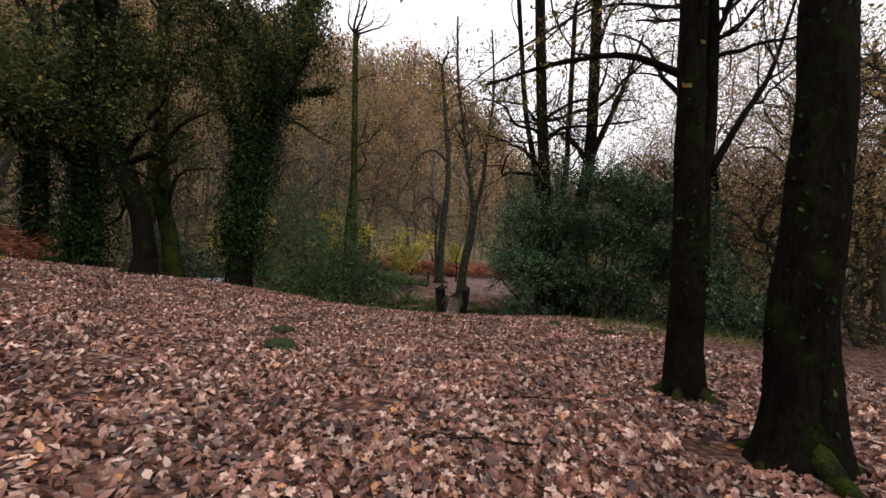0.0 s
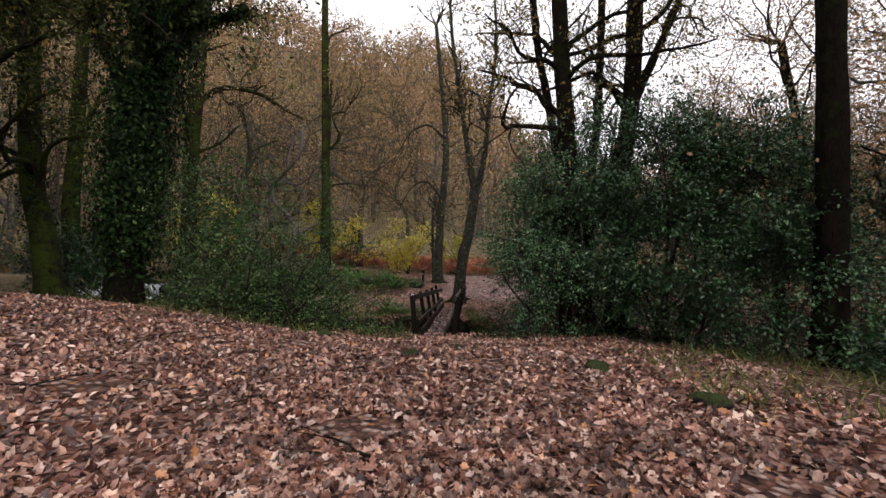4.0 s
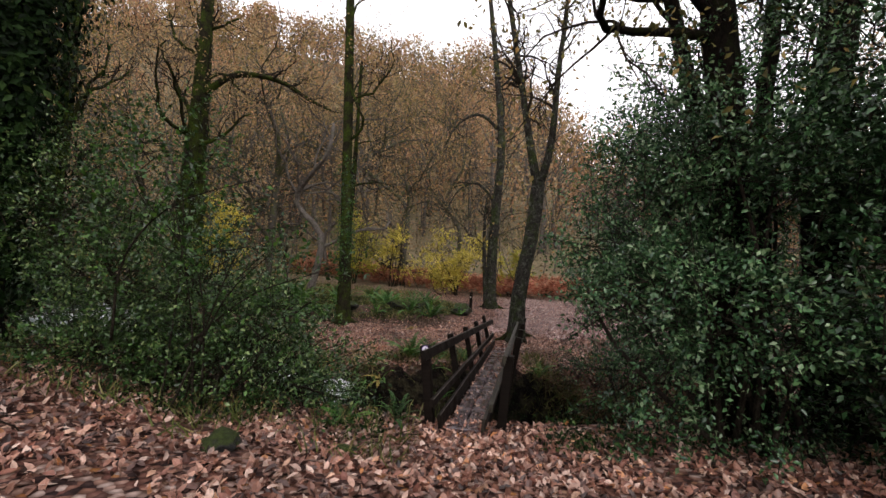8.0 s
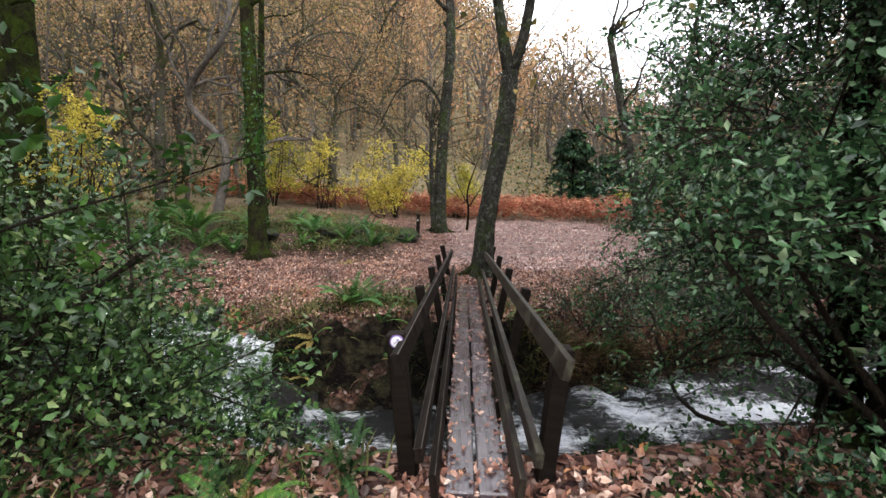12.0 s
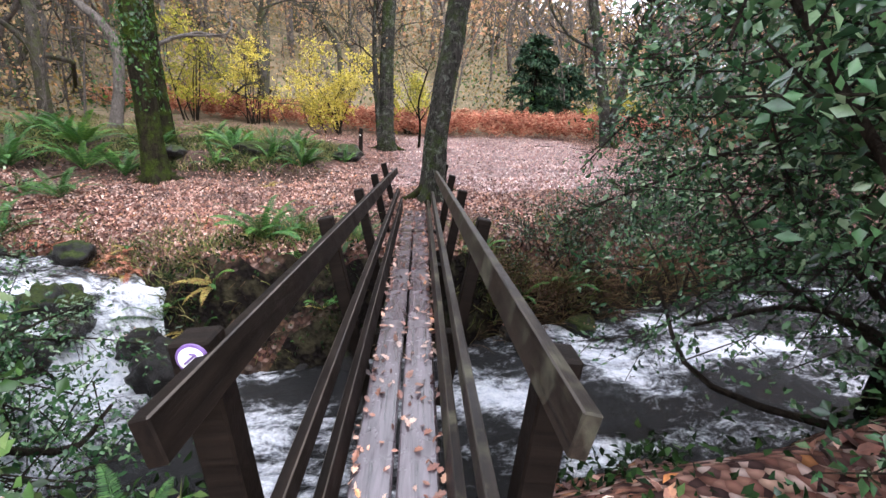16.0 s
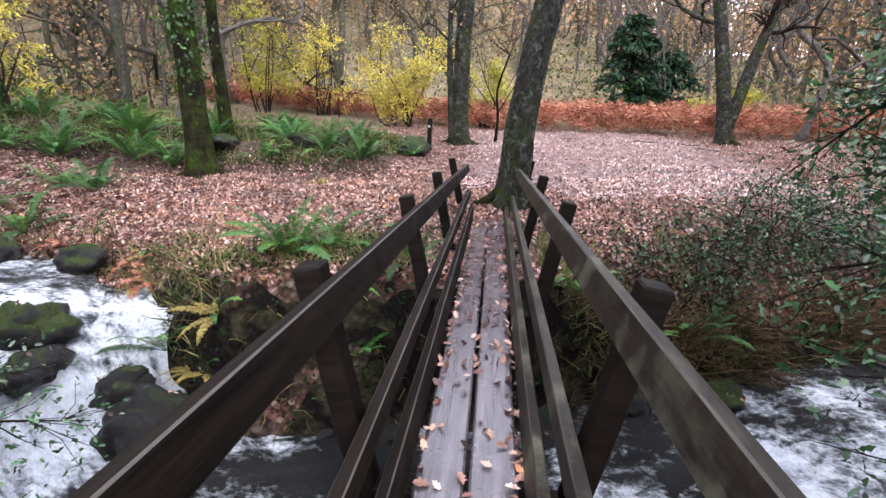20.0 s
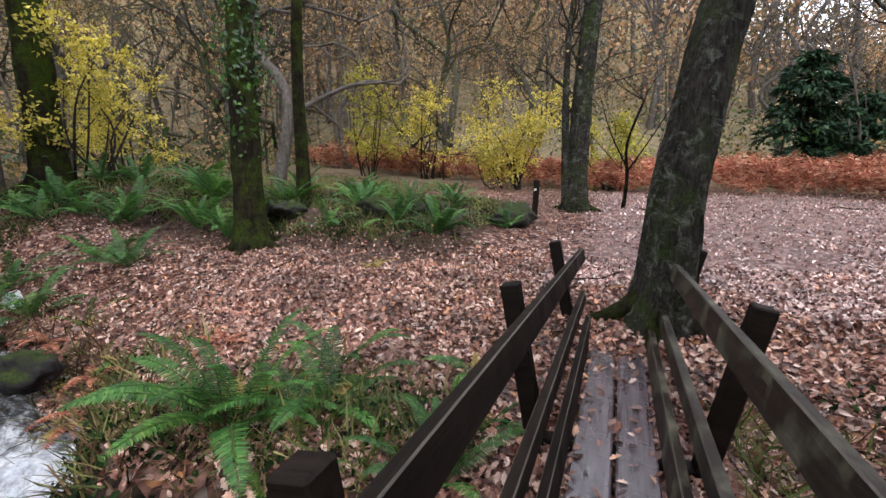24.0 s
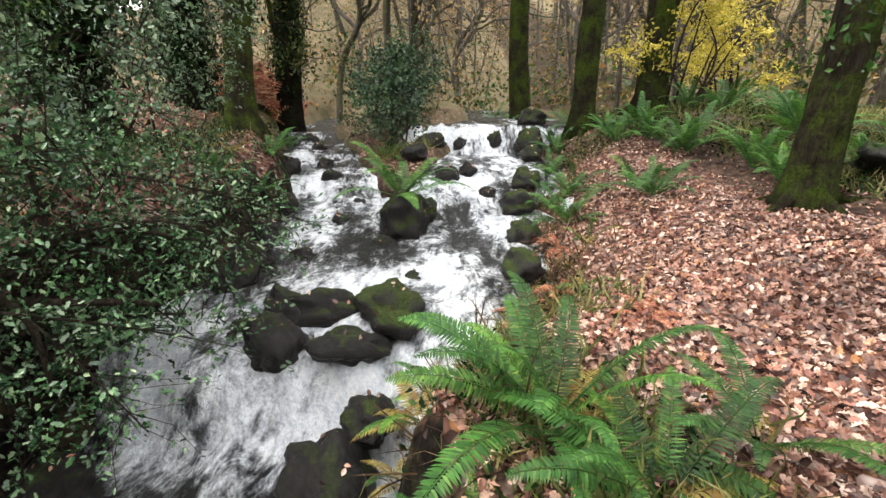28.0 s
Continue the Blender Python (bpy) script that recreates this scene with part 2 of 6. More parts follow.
# Woodland leaves lightened and pinked; distance haze is painted into these tones.
M_OAK = leaf_material("autumn_oak_leaf", [(0.0, (0.22, 0.14, 0.075)), (0.3, (0.38, 0.26, 0.14)), (0.6, (0.50, 0.365, 0.205)), (0.8, (0.35, 0.285, 0.145)), (1.0, (0.54, 0.31, 0.145))], 0.6, 0.15, 0.45)
M_OLIVE = leaf_material("olive_leaf", [(0.0, (0.075, 0.074, 0.026)), (0.5, (0.18, 0.160, 0.052)), (0.85, (0.32, 0.24, 0.085)), (1.0, (0.42, 0.24, 0.085))], 0.6, 0.15, 0.42)
M_ORANGE = leaf_material("beech_leaf", [(0.0, (0.30, 0.165, 0.095)), (0.5, (0.46, 0.265, 0.155)), (1.0, (0.56, 0.38, 0.23))], 0.6, 0.15, 0.42)
M_YELLOW = leaf_material("yellow_leaf", [(0.0, (0.42, 0.40, 0.05)), (0.5, (0.74, 0.64, 0.10)), (1.0, (0.86, 0.76, 0.22))], 0.5, 0.3, 0.4)
M_LIME = leaf_material("lime_leaf", [(0.0, (0.22, 0.27, 0.03)), (0.5, (0.44, 0.43, 0.05)), (1.0, (0.64, 0.56, 0.09))], 0.5, 0.3, 0.4)
M_LIME_DARK = leaf_material("spring_green_leaf", [(0.0, (0.012, 0.040, 0.007)), (0.6, (0.030, 0.090, 0.014)), (1.0, (0.09, 0.20, 0.032))], 0.36, 0.4, 0.28)
# Crown leaves of the left trees, with the wood edge's shade as colour.
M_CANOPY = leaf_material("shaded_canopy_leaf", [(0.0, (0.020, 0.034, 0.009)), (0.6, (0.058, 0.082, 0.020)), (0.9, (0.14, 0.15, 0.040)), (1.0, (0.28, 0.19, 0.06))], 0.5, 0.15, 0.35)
M_FERN = leaf_material("fern_frond", [(0.0, (0.026, 0.090, 0.018)), (0.6, (0.062, 0.185, 0.036)), (1.0, (0.135, 0.275, 0.065))], 0.45, 0.3, 0.35, True)
M_FERN_DRY = leaf_material("fern_frond_dry", [(0.0, (0.30, 0.17, 0.06)), (0.5, (0.40, 0.32, 0.09)), (1.0, (0.42, 0.42, 0.13))], 0.6, 0.2, 0.3)
M_BRACKEN = leaf_material("bracken_frond", [(0.0, (0.20, 0.062, 0.040)), (0.4, (0.42, 0.150, 0.098)), (0.8, (0.56, 0.27, 0.18)), (1.0, (0.62, 0.42, 0.28))], 0.7, 0.1, 0.3)
M_GRASS = leaf_material("grass_blade", [(0.0, (0.06, 0.09, 0.02)), (0.6, (0.14, 0.17, 0.05)), (1.0, (0.32, 0.28, 0.13))], 0.6, 0.2, 0.3)
M_DEAD = leaf_material("dead_grass", [(0.0, (0.025, 0.015, 0.010)), (0.5, (0.10, 0.062, 0.036)), (0.85, (0.21, 0.14, 0.085)), (1.0, (0.12, 0.14, 0.04))], 0.8, 0.05, 0.2)
M_CONIFER = leaf_material("conifer_needles", [(0.0, (0.014, 0.036, 0.020)), (0.7, (0.032, 0.078, 0.040)), (1.0, (0.07, 0.13, 0.06))], 0.6, 0.2, 0.15)


def bark_material(name, a, b_, moss, moss_from, lichen=0.0):
    m, nt, b = material(name, 0.92, 0.03)
    st = coords(nt, (1, 1, 0.2))
    n1 = noise_tex(nt, 22.0, 7.0, 0.75, st, 1.4)
    n2 = noise_tex(nt, 2.6, 5.0, 0.7)
    n0 = noise_tex(nt, 5.0, 5.0, 0.7)
    col = mix(nt, ramp(nt, n1.outputs["Fac"], [(0.36, (0, 0, 0)), (0.66, (1, 1, 1))]), a, b_)
    col = mix(nt, ramp(nt, n0.outputs["Fac"], [(0.45, (0, 0, 0)), (0.7, (0.7, 0.7, 0.7))]), col, tuple(0.35 * v for v in a))
    col = mix(nt, ramp(nt, n2.outputs["Fac"], [(moss_from, (0, 0, 0)), (min(1.0, moss_from + 0.16), (0.9, 0.9, 0.9))]), col, mix(nt, ramp(nt, noise_tex(nt, 34.0, 5.0, 0.8).outputs["Fac"], [(0.36, (0, 0, 0)), (0.68, (1, 1, 1))]), tuple(0.3 * v for v in moss), tuple(1.35 * v for v in moss)))
    if lichen:
        n3 = noise_tex(nt, 7.0, 9.0, 0.78, None, 0.8)
        col = mix(nt, ramp(nt, n3.outputs["Fac"], [(0.60 - lichen, (0, 0, 0)), (0.72 - lichen, (0.75, 0.75, 0.75))]), col, mix(nt, n1.outputs["Fac"], (0.05, 0.055, 0.042), (0.24, 0.25, 0.21)))
    nt.links.new(col, b.inputs["Base Color"])
    bump(nt, b, n1.outputs["Fac"], 1.0, 0.05)
    return m


# Trunk bark darkened below its own tone in place of canopy shade.
M_BARK = bark_material("shade_dark_bark", (0.003, 0.0024, 0.002), (0.018, 0.0135, 0.0105), (0.019, 0.030, 0.006), 0.52)
M_BARK_MOSS = bark_material("mossy_bark", (0.007, 0.0055, 0.004), (0.034, 0.028, 0.019), (0.046, 0.066, 0.011), 0.43)
M_BARK_LICHEN = bark_material("lichen_bark", (0.009, 0.008, 0.007), (0.060, 0.053, 0.046), (0.040, 0.056, 0.016), 0.49, 0.075)
# Background barks are paled: the haze of the wood is in their colour.
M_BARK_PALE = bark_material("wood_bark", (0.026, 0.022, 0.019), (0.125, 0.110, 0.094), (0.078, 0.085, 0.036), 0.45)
M_BARK_GREY = bark_material("hazed_grey_bark", (0.055, 0.047, 0.042), (0.19, 0.165, 0.145), (0.10, 0.10, 0.06), 0.55)
M_TWIG = bark_material("twig_bark", (0.012, 0.009, 0.007), (0.05, 0.04, 0.03), (0.035, 0.04, 0.015), 0.6)


def ground_material():
    m, nt, b = material("leaf_litter_ground", 0.9, 0.08)
    vec = coords(nt)
    warp = noise_tex(nt, 9.0, 2.0)
    add = nt.nodes.new("ShaderNodeMixRGB")
    add.blend_type, add.inputs[0].default_value = "ADD", 0.03
    nt.links.new(vec, add.inputs[1])
    nt.links.new(warp.outputs["Color"], add.inputs[2])
    v = nt.nodes.new("ShaderNodeTexVoronoi")
    v.inputs["Scale"].default_value = 15.0
    nt.links.new(add.outputs[0], v.inputs["Vector"])
    sep = nt.nodes.new("ShaderNodeSeparateColor")
    nt.links.new(v.outputs["Color"], sep.inputs[0])
    # leaf tones dimmed and rims darkened: shade between leaves put into the colour
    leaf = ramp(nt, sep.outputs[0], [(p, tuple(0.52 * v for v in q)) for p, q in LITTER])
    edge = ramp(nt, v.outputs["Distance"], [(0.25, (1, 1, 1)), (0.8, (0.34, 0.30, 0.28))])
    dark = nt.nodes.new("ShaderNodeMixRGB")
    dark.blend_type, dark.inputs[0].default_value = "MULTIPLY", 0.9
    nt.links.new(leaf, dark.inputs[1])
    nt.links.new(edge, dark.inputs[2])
    big = noise_tex(nt, 0.55, 5.0, 0.65)
    soil = mix(nt, noise_tex(nt, 14.0, 5.0).outputs["Fac"], (0.008, 0.006, 0.004), (0.045, 0.030, 0.020))
    col = mix(nt, ramp(nt, big.outputs["Fac"], [(0.30, (0.85, 0.85, 0.85)), (0.44, (0, 0, 0))]), dark.outputs[0], soil)
    grn = mix(nt, noise_tex(nt, 30.0, 4.0).outputs["Fac"], (0.03, 0.045, 0.012), (0.13, 0.14, 0.05))
    g2 = noise_tex(nt, 0.3, 6.0, 0.7)
    col = mix(nt, ramp(nt, g2.outputs["Fac"], [(0.60, (0, 0, 0)), (0.72, (0.6, 0.6, 0.6))]), col, grn)
    # bare earth and moss on the steep banks, blackened for the undercut's shade
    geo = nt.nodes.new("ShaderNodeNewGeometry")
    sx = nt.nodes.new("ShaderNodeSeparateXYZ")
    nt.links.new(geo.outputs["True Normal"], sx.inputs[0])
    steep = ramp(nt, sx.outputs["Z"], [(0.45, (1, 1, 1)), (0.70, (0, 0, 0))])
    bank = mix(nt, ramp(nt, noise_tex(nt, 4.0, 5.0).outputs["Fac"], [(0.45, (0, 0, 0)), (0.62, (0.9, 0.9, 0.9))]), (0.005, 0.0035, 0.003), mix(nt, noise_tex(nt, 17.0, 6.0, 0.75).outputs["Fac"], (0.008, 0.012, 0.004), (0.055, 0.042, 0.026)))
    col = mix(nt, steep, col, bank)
    # the wood floor past the clearing is duller duff and moss
    sy = nt.nodes.new("ShaderNodeSeparateXYZ")
    nt.links.new(geo.outputs["Position"], sy.inputs[0])
    mr = nt.nodes.new("ShaderNodeMapRange")
    mr.inputs[1].default_value, mr.inputs[2].default_value = 31.0, 38.0
    nt.links.new(sy.outputs["Y"], mr.inputs[0])
    mr2 = nt.nodes.new("ShaderNodeMapRange")
    mr2.inputs[1].default_value, mr2.inputs[2].default_value = -9.0, -15.0
    nt.links.new(sy.outputs["X"], mr2.inputs[0])
    mx = nt.nodes.new("ShaderNodeMath")
    mx.operation = "MAXIMUM"
    nt.links.new(mr.outputs[0], mx.inputs[0])
    nt.links.new(mr2.outputs[0], mx.inputs[1])
    duff = mix(nt, ramp(nt, noise_tex(nt, 1.1, 7.0, 0.75).outputs["Fac"], [(0.3, (0, 0, 0)), (0.7, (1, 1, 1))]), (0.072, 0.074, 0.034), (0.25, 0.195, 0.125))
    part_ = nt.nodes.new("ShaderNodeMath")
    part_.operation, part_.inputs[1].default_value = "MULTIPLY", 0.85
    nt.links.new(mx.outputs[0], part_.inputs[0])
    col = mix(nt, part_.outputs[0], col, duff)
    # soil and moss under the far mound's ferns, with their shade as colour
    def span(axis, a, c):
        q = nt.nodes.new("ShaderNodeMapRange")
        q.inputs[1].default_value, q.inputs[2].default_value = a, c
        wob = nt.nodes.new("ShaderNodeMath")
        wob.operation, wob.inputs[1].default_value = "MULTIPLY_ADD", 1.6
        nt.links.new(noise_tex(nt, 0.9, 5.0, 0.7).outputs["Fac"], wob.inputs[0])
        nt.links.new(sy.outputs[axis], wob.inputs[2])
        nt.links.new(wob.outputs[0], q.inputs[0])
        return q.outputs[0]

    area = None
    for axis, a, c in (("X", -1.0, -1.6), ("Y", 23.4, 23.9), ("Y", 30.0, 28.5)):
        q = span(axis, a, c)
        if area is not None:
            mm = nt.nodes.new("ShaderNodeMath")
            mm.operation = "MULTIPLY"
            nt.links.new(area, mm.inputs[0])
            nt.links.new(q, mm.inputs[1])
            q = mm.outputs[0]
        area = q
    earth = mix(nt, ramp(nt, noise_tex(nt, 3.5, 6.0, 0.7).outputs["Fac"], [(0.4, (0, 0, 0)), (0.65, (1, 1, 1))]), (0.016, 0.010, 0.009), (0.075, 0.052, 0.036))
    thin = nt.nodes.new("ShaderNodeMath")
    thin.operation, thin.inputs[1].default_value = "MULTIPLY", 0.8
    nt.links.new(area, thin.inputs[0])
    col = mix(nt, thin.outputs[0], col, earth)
    # trodden mud of the path, paled by a sky sheen put into its colour
    path = None
    for axis, a, c in (("X", 0.0, 0.6), ("X", 7.5, 6.5), ("Y", 22.8, 23.4), ("Y", 34.5, 33.8)):
        q = span(axis, a, c)
        if path is not None:
            mm = nt.nodes.new("ShaderNodeMath")
            mm.operation = "MULTIPLY"
            nt.links.new(path, mm.inputs[0])
            nt.links.new(q, mm.inputs[1])
            q = mm.outputs[0]
        path = q
    mud_sheen = mix(nt, ramp(nt, noise_tex(nt, 5.0, 6.0, 0.7).outputs["Fac"], [(0.35, (0, 0, 0)), (0.65, (1, 1, 1))]), (0.12, 0.078, 0.072), (0.28, 0.205, 0.195))
    soft = nt.nodes.new("ShaderNodeMath")
    soft.operation, soft.inputs[1].default_value = "MULTIPLY", 0.5
    nt.links.new(path, soft.inputs[0])
    col = mix(nt, soft.outputs[0], col, mud_sheen)
    nt.links.new(col, b.inputs["Base Color"])
    bump(nt, b, v.outputs["Distance"], 0.8, 0.04)
    return m


M_GROUND = ground_material()


def rock_material(name="mossy_wet_stone", lo=0.80):
    m, nt, b = material(name, 0.45, 0.2)
    n = noise_tex(nt, 7.0, 6.0, 0.7)
    stone = mix(nt, n.outputs["Fac"], (0.004, 0.0036, 0.0036), (0.026, 0.023, 0.022))
    geo = nt.nodes.new("ShaderNodeNewGeometry")
    sx = nt.nodes.new("ShaderNodeSeparateXYZ")
    nt.links.new(geo.outputs["Normal"], sx.inputs[0])
    n2 = noise_tex(nt, 3.0, 5.0, 0.7)
    ad = nt.nodes.new("ShaderNodeMath")
    ad.operation = "MULTIPLY_ADD"
    ad.inputs[1].default_value = 0.45
    nt.links.new(sx.outputs["Z"], ad.inputs[0])
    nt.links.new(n2.outputs["Fac"], ad.inputs[2])
    f = ramp(nt, ad.outputs[0], [(lo, (0, 0, 0)), (lo + 0.15, (0.9, 0.9, 0.9))])
    moss = mix(nt, ramp(nt, noise_tex(nt, 30.0, 6.0, 0.8).outputs["Fac"], [(0.35, (0, 0, 0)), (0.7, (1, 1, 1))]), (0.005, 0.009, 0.002), (0.055, 0.074, 0.016))
    nt.links.new(mix(nt, f, stone, moss), b.inputs["Base Color"])
    nt.links.new(ramp(nt, ad.outputs[0], [(0.66, (0.3, 0.3, 0.3)), (0.82, (0.95, 0.95, 0.95))]), b.inputs["Roughness"])
    bump(nt, b, noise_tex(nt, 24.0, 6.0, 0.75).outputs["Fac"], 0.8, 0.03)
    return m


M_ROCK = rock_material("mossy_wet_stone", 0.85)
M_ROCK_MOSS = rock_material("moss_grown_stone", 0.68)


def wood_material(name, a, b_, rough, moss=0.0, spec=0.5):
    m, nt, b = material(name, rough, spec)
    n1 = noise_tex(nt, 30.0, 6.0, 0.7, coords(nt, (1, 0.06, 1)), 0.6)
    n2 = noise_tex(nt, 2.4, 5.0, 0.7)
    oi = nt.nodes.new("ShaderNodeObjectInfo")
    col = mix(nt, ramp(nt, n1.outputs["Fac"], [(0.32, (0, 0, 0)), (0.68, (1, 1, 1))]), a, b_)
    if moss:
        col = mix(nt, ramp(nt, n2.outputs["Fac"], [(0.55 - moss, (0, 0, 0)), (0.72 - moss, (0.8, 0.8, 0.8))]), col, (0.125, 0.120, 0.080))
    hue = nt.nodes.new("ShaderNodeMixRGB")
    hue.blend_type, hue.inputs[0].default_value = "MULTIPLY", 0.5
    nt.links.new(col, hue.inputs[1])
    nt.links.new(ramp(nt, oi.outputs["Random"], [(0, (0.6, 0.6, 0.6)), (1, (1.2, 1.15, 1.1))]), hue.inputs[2])
    nt.links.new(hue.outputs[0], b.inputs["Base Color"])
    nt.links.new(ramp(nt, n2.outputs["Fac"], [(0.3, (max(0.06, rough - 0.15),) * 3), (0.7, (rough + 0.2,) * 3)]), b.inputs["Roughness"])
    bump(nt, b, n1.outputs["Fac"], 0.6, 0.006)
    return m


# Wet planks; their purple tint is sky reflection put into the base colour.
M_PLANK = wood_material("wet_sky_tinted_deck", (0.022, 0.017, 0.020), (0.125, 0.098, 0.112), 0.22, 0.0, 0.8)
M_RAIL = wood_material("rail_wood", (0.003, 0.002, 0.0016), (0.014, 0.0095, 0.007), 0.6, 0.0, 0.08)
M_RAIL_MOSS = wood_material("rail_wood_algae", (0.005, 0.0035, 0.003), (0.028, 0.020, 0.014), 0.5, 0.05, 0.2)


# Upper rail chamfers: wear, plus the light they catch painted as a pale tone.
M_WORN_LIT = wood_material("worn_lit_timber_edge", (0.014, 0.011, 0.009), (0.085, 0.069, 0.054), 0.5, 0.0, 0.3)


def water_material():
    m, nt, b = material("stream_water", 0.08, 0.3)
    att = nt.nodes.new("ShaderNodeAttribute")
    att.attribute_name = "foam"
    flow = nt.nodes.new("ShaderNodeAttribute")
    flow.attribute_name = "flow"

    def drawn(sx, sy):
        mp = nt.nodes.new("ShaderNodeMapping")
        mp.inputs["Scale"].default_value = (sx, sy, 1)
        nt.links.new(flow.outputs["Vector"], mp.inputs["Vector"])
        return mp.outputs["Vector"]

    def sum_of(pairs):
        last = None
        for out, k in pairs:
            ad = nt.nodes.new("ShaderNodeMath")
            ad.operation, ad.inputs[1].default_value = "MULTIPLY_ADD", k
            nt.links.new(out, ad.inputs[0])
            if last is None:
                ad.inputs[2].default_value = 0.0
            else:
                nt.links.new(last, ad.inputs[2])
            last = ad.outputs[0]
        return last

    blobs = noise_tex(nt, 4.4, 9.0, 0.72, coords(nt, (0.8, 1.15, 1.0)), 0.35)
    veins = noise_tex(nt, 5.5, 8.0, 0.72, drawn(0.55, 1.5), 0.3)
    spume = noise_tex(nt, 24.0, 5.0, 0.7, coords(nt), 0.4)
    off_ = nt.nodes.new("ShaderNodeMath")
    off_.operation, off_.inputs[1].default_value = "SUBTRACT", 0.5
    nt.links.new(noise_tex(nt, 3.4, 5.0, 0.6, drawn(0.8, 1.3), 0.8).outputs["Fac"], off_.inputs[0])
    net = nt.nodes.new("ShaderNodeMath")
    net.operation = "ABSOLUTE"
    nt.links.new(off_.outputs[0], net.inputs[0])
    total = sum_of([(net.outputs[0], -0.85), (blobs.outputs["Fac"], 0.60), (veins.outputs["Fac"], 0.27), (spume.outputs["Fac"], 0.13), (att.outputs["Fac"], 1.0)])
    f = ramp(nt, total, [(0.465, (0, 0, 0)), (0.53, (0.15, 0.15, 0.17)), (0.605, (0.54, 0.54, 0.59)), (0.72, (1, 1, 1))])
    deep = mix(nt, noise_tex(nt, 1.2, 4.0).outputs["Fac"], (0.006, 0.006, 0.006), (0.030, 0.029, 0.029))
    white = mix(nt, ramp(nt, sum_of([(blobs.outputs["Fac"], 0.6), (spume.outputs["Fac"], 0.4)]), [(0.40, (0, 0, 0)), (0.57, (1, 1, 1))]), (0.53, 0.56, 0.64), (0.92, 0.93, 0.96))
    nt.links.new(mix(nt, f, deep, white), b.inputs["Base Color"])
    nt.links.new(ramp(nt, total, [(0.53, (0.07, 0.07, 0.07)), (0.72, (0.6, 0.6, 0.6))]), b.inputs["Roughness"])
    bump(nt, b, sum_of([(blobs.outputs["Fac"], 0.6), (veins.outputs["Fac"], 0.3), (spume.outputs["Fac"], 0.25)]), 1.0, 0.18)
    return m


M_WATER = water_material()


# ---- the lie of the land ----
S_X = np.array([-60, -30, -20, -15, -13.7, -11.5, -9.5, -8, -6.5, -5, -4, -2.5, 0, 3, 8, 14, 30, 60.0])
S_C = np.array([20, 17.5, 17.4, 17.4, 17.5, 17.95, 18.2, 18.2, 18.1, 18.0, 17.6, 17.0, 17.05, 18.1, 19.9, 21.5, 24, 28.0])
S_W = np.array([3, 3.0, 3.3, 3.5, 3.4, 2.9, 2.3, 2.0, 1.8, 1.6, 1.45, 1.4, 1.6, 2.0, 2.5, 2.7, 3, 3.0])
# the level falls in short steps between pools
F_X = np.array([-60, -30, -20, -13, -11.8, -11.1, -9.5, -8.9, -8.3, -7.4, -7.0, -5.5, -4.6, -4.1, -3.8, -3.3, -2.9, 0, 2.2, 3.0, 8, 14, 30, 60.0])
F_L = np.array([1.4, 0.7, 0.34, 0.26, 0.2, -0.36, -0.46, -0.6, -0.68, -0.96, -1.0, -1.05, -1.08, -1.18, -1.3, -1.85, -1.97, -2.0, -2.04, -2.14, -2.2, -2.4, -3, -4.0])
# an island parts the upper reach; the branch beside it runs lower
L_X, L_L = np.array([-60, -20, -13.7, -12.6, -11, -10.4, -9, -8.4, -7.2]), np.array([1.0, 0.0, -0.16, -0.34, -0.40, -0.58, -0.66, -0.9, -0.98])
I_X, I_C, I_W = np.array([-60, -19, -14, -11.5, -9.5, -8, -7.2, -7]), np.array([17, 17.0, 17.5, 17.75, 17.95, 18.15, 18.2, 18.2]), np.array([2.4, 2.4, 2.1, 1.4, 0.75, 0.35, 0.05, -1.0])


def level(x, y):
    """Height of the water."""
    k = smooth_step(-0.35, 0.35, y - np.interp(x, I_X, I_C))
    main = np.interp(x, F_X, F_L)
    return np.where(x < -7.2, np.interp(x, L_X, L_L) * (1 - k) + main * k, main)


def stream(x):
    return np.interp(x, S_X, S_C), np.interp(x, S_X, S_W), np.interp(x, F_X, F_L)


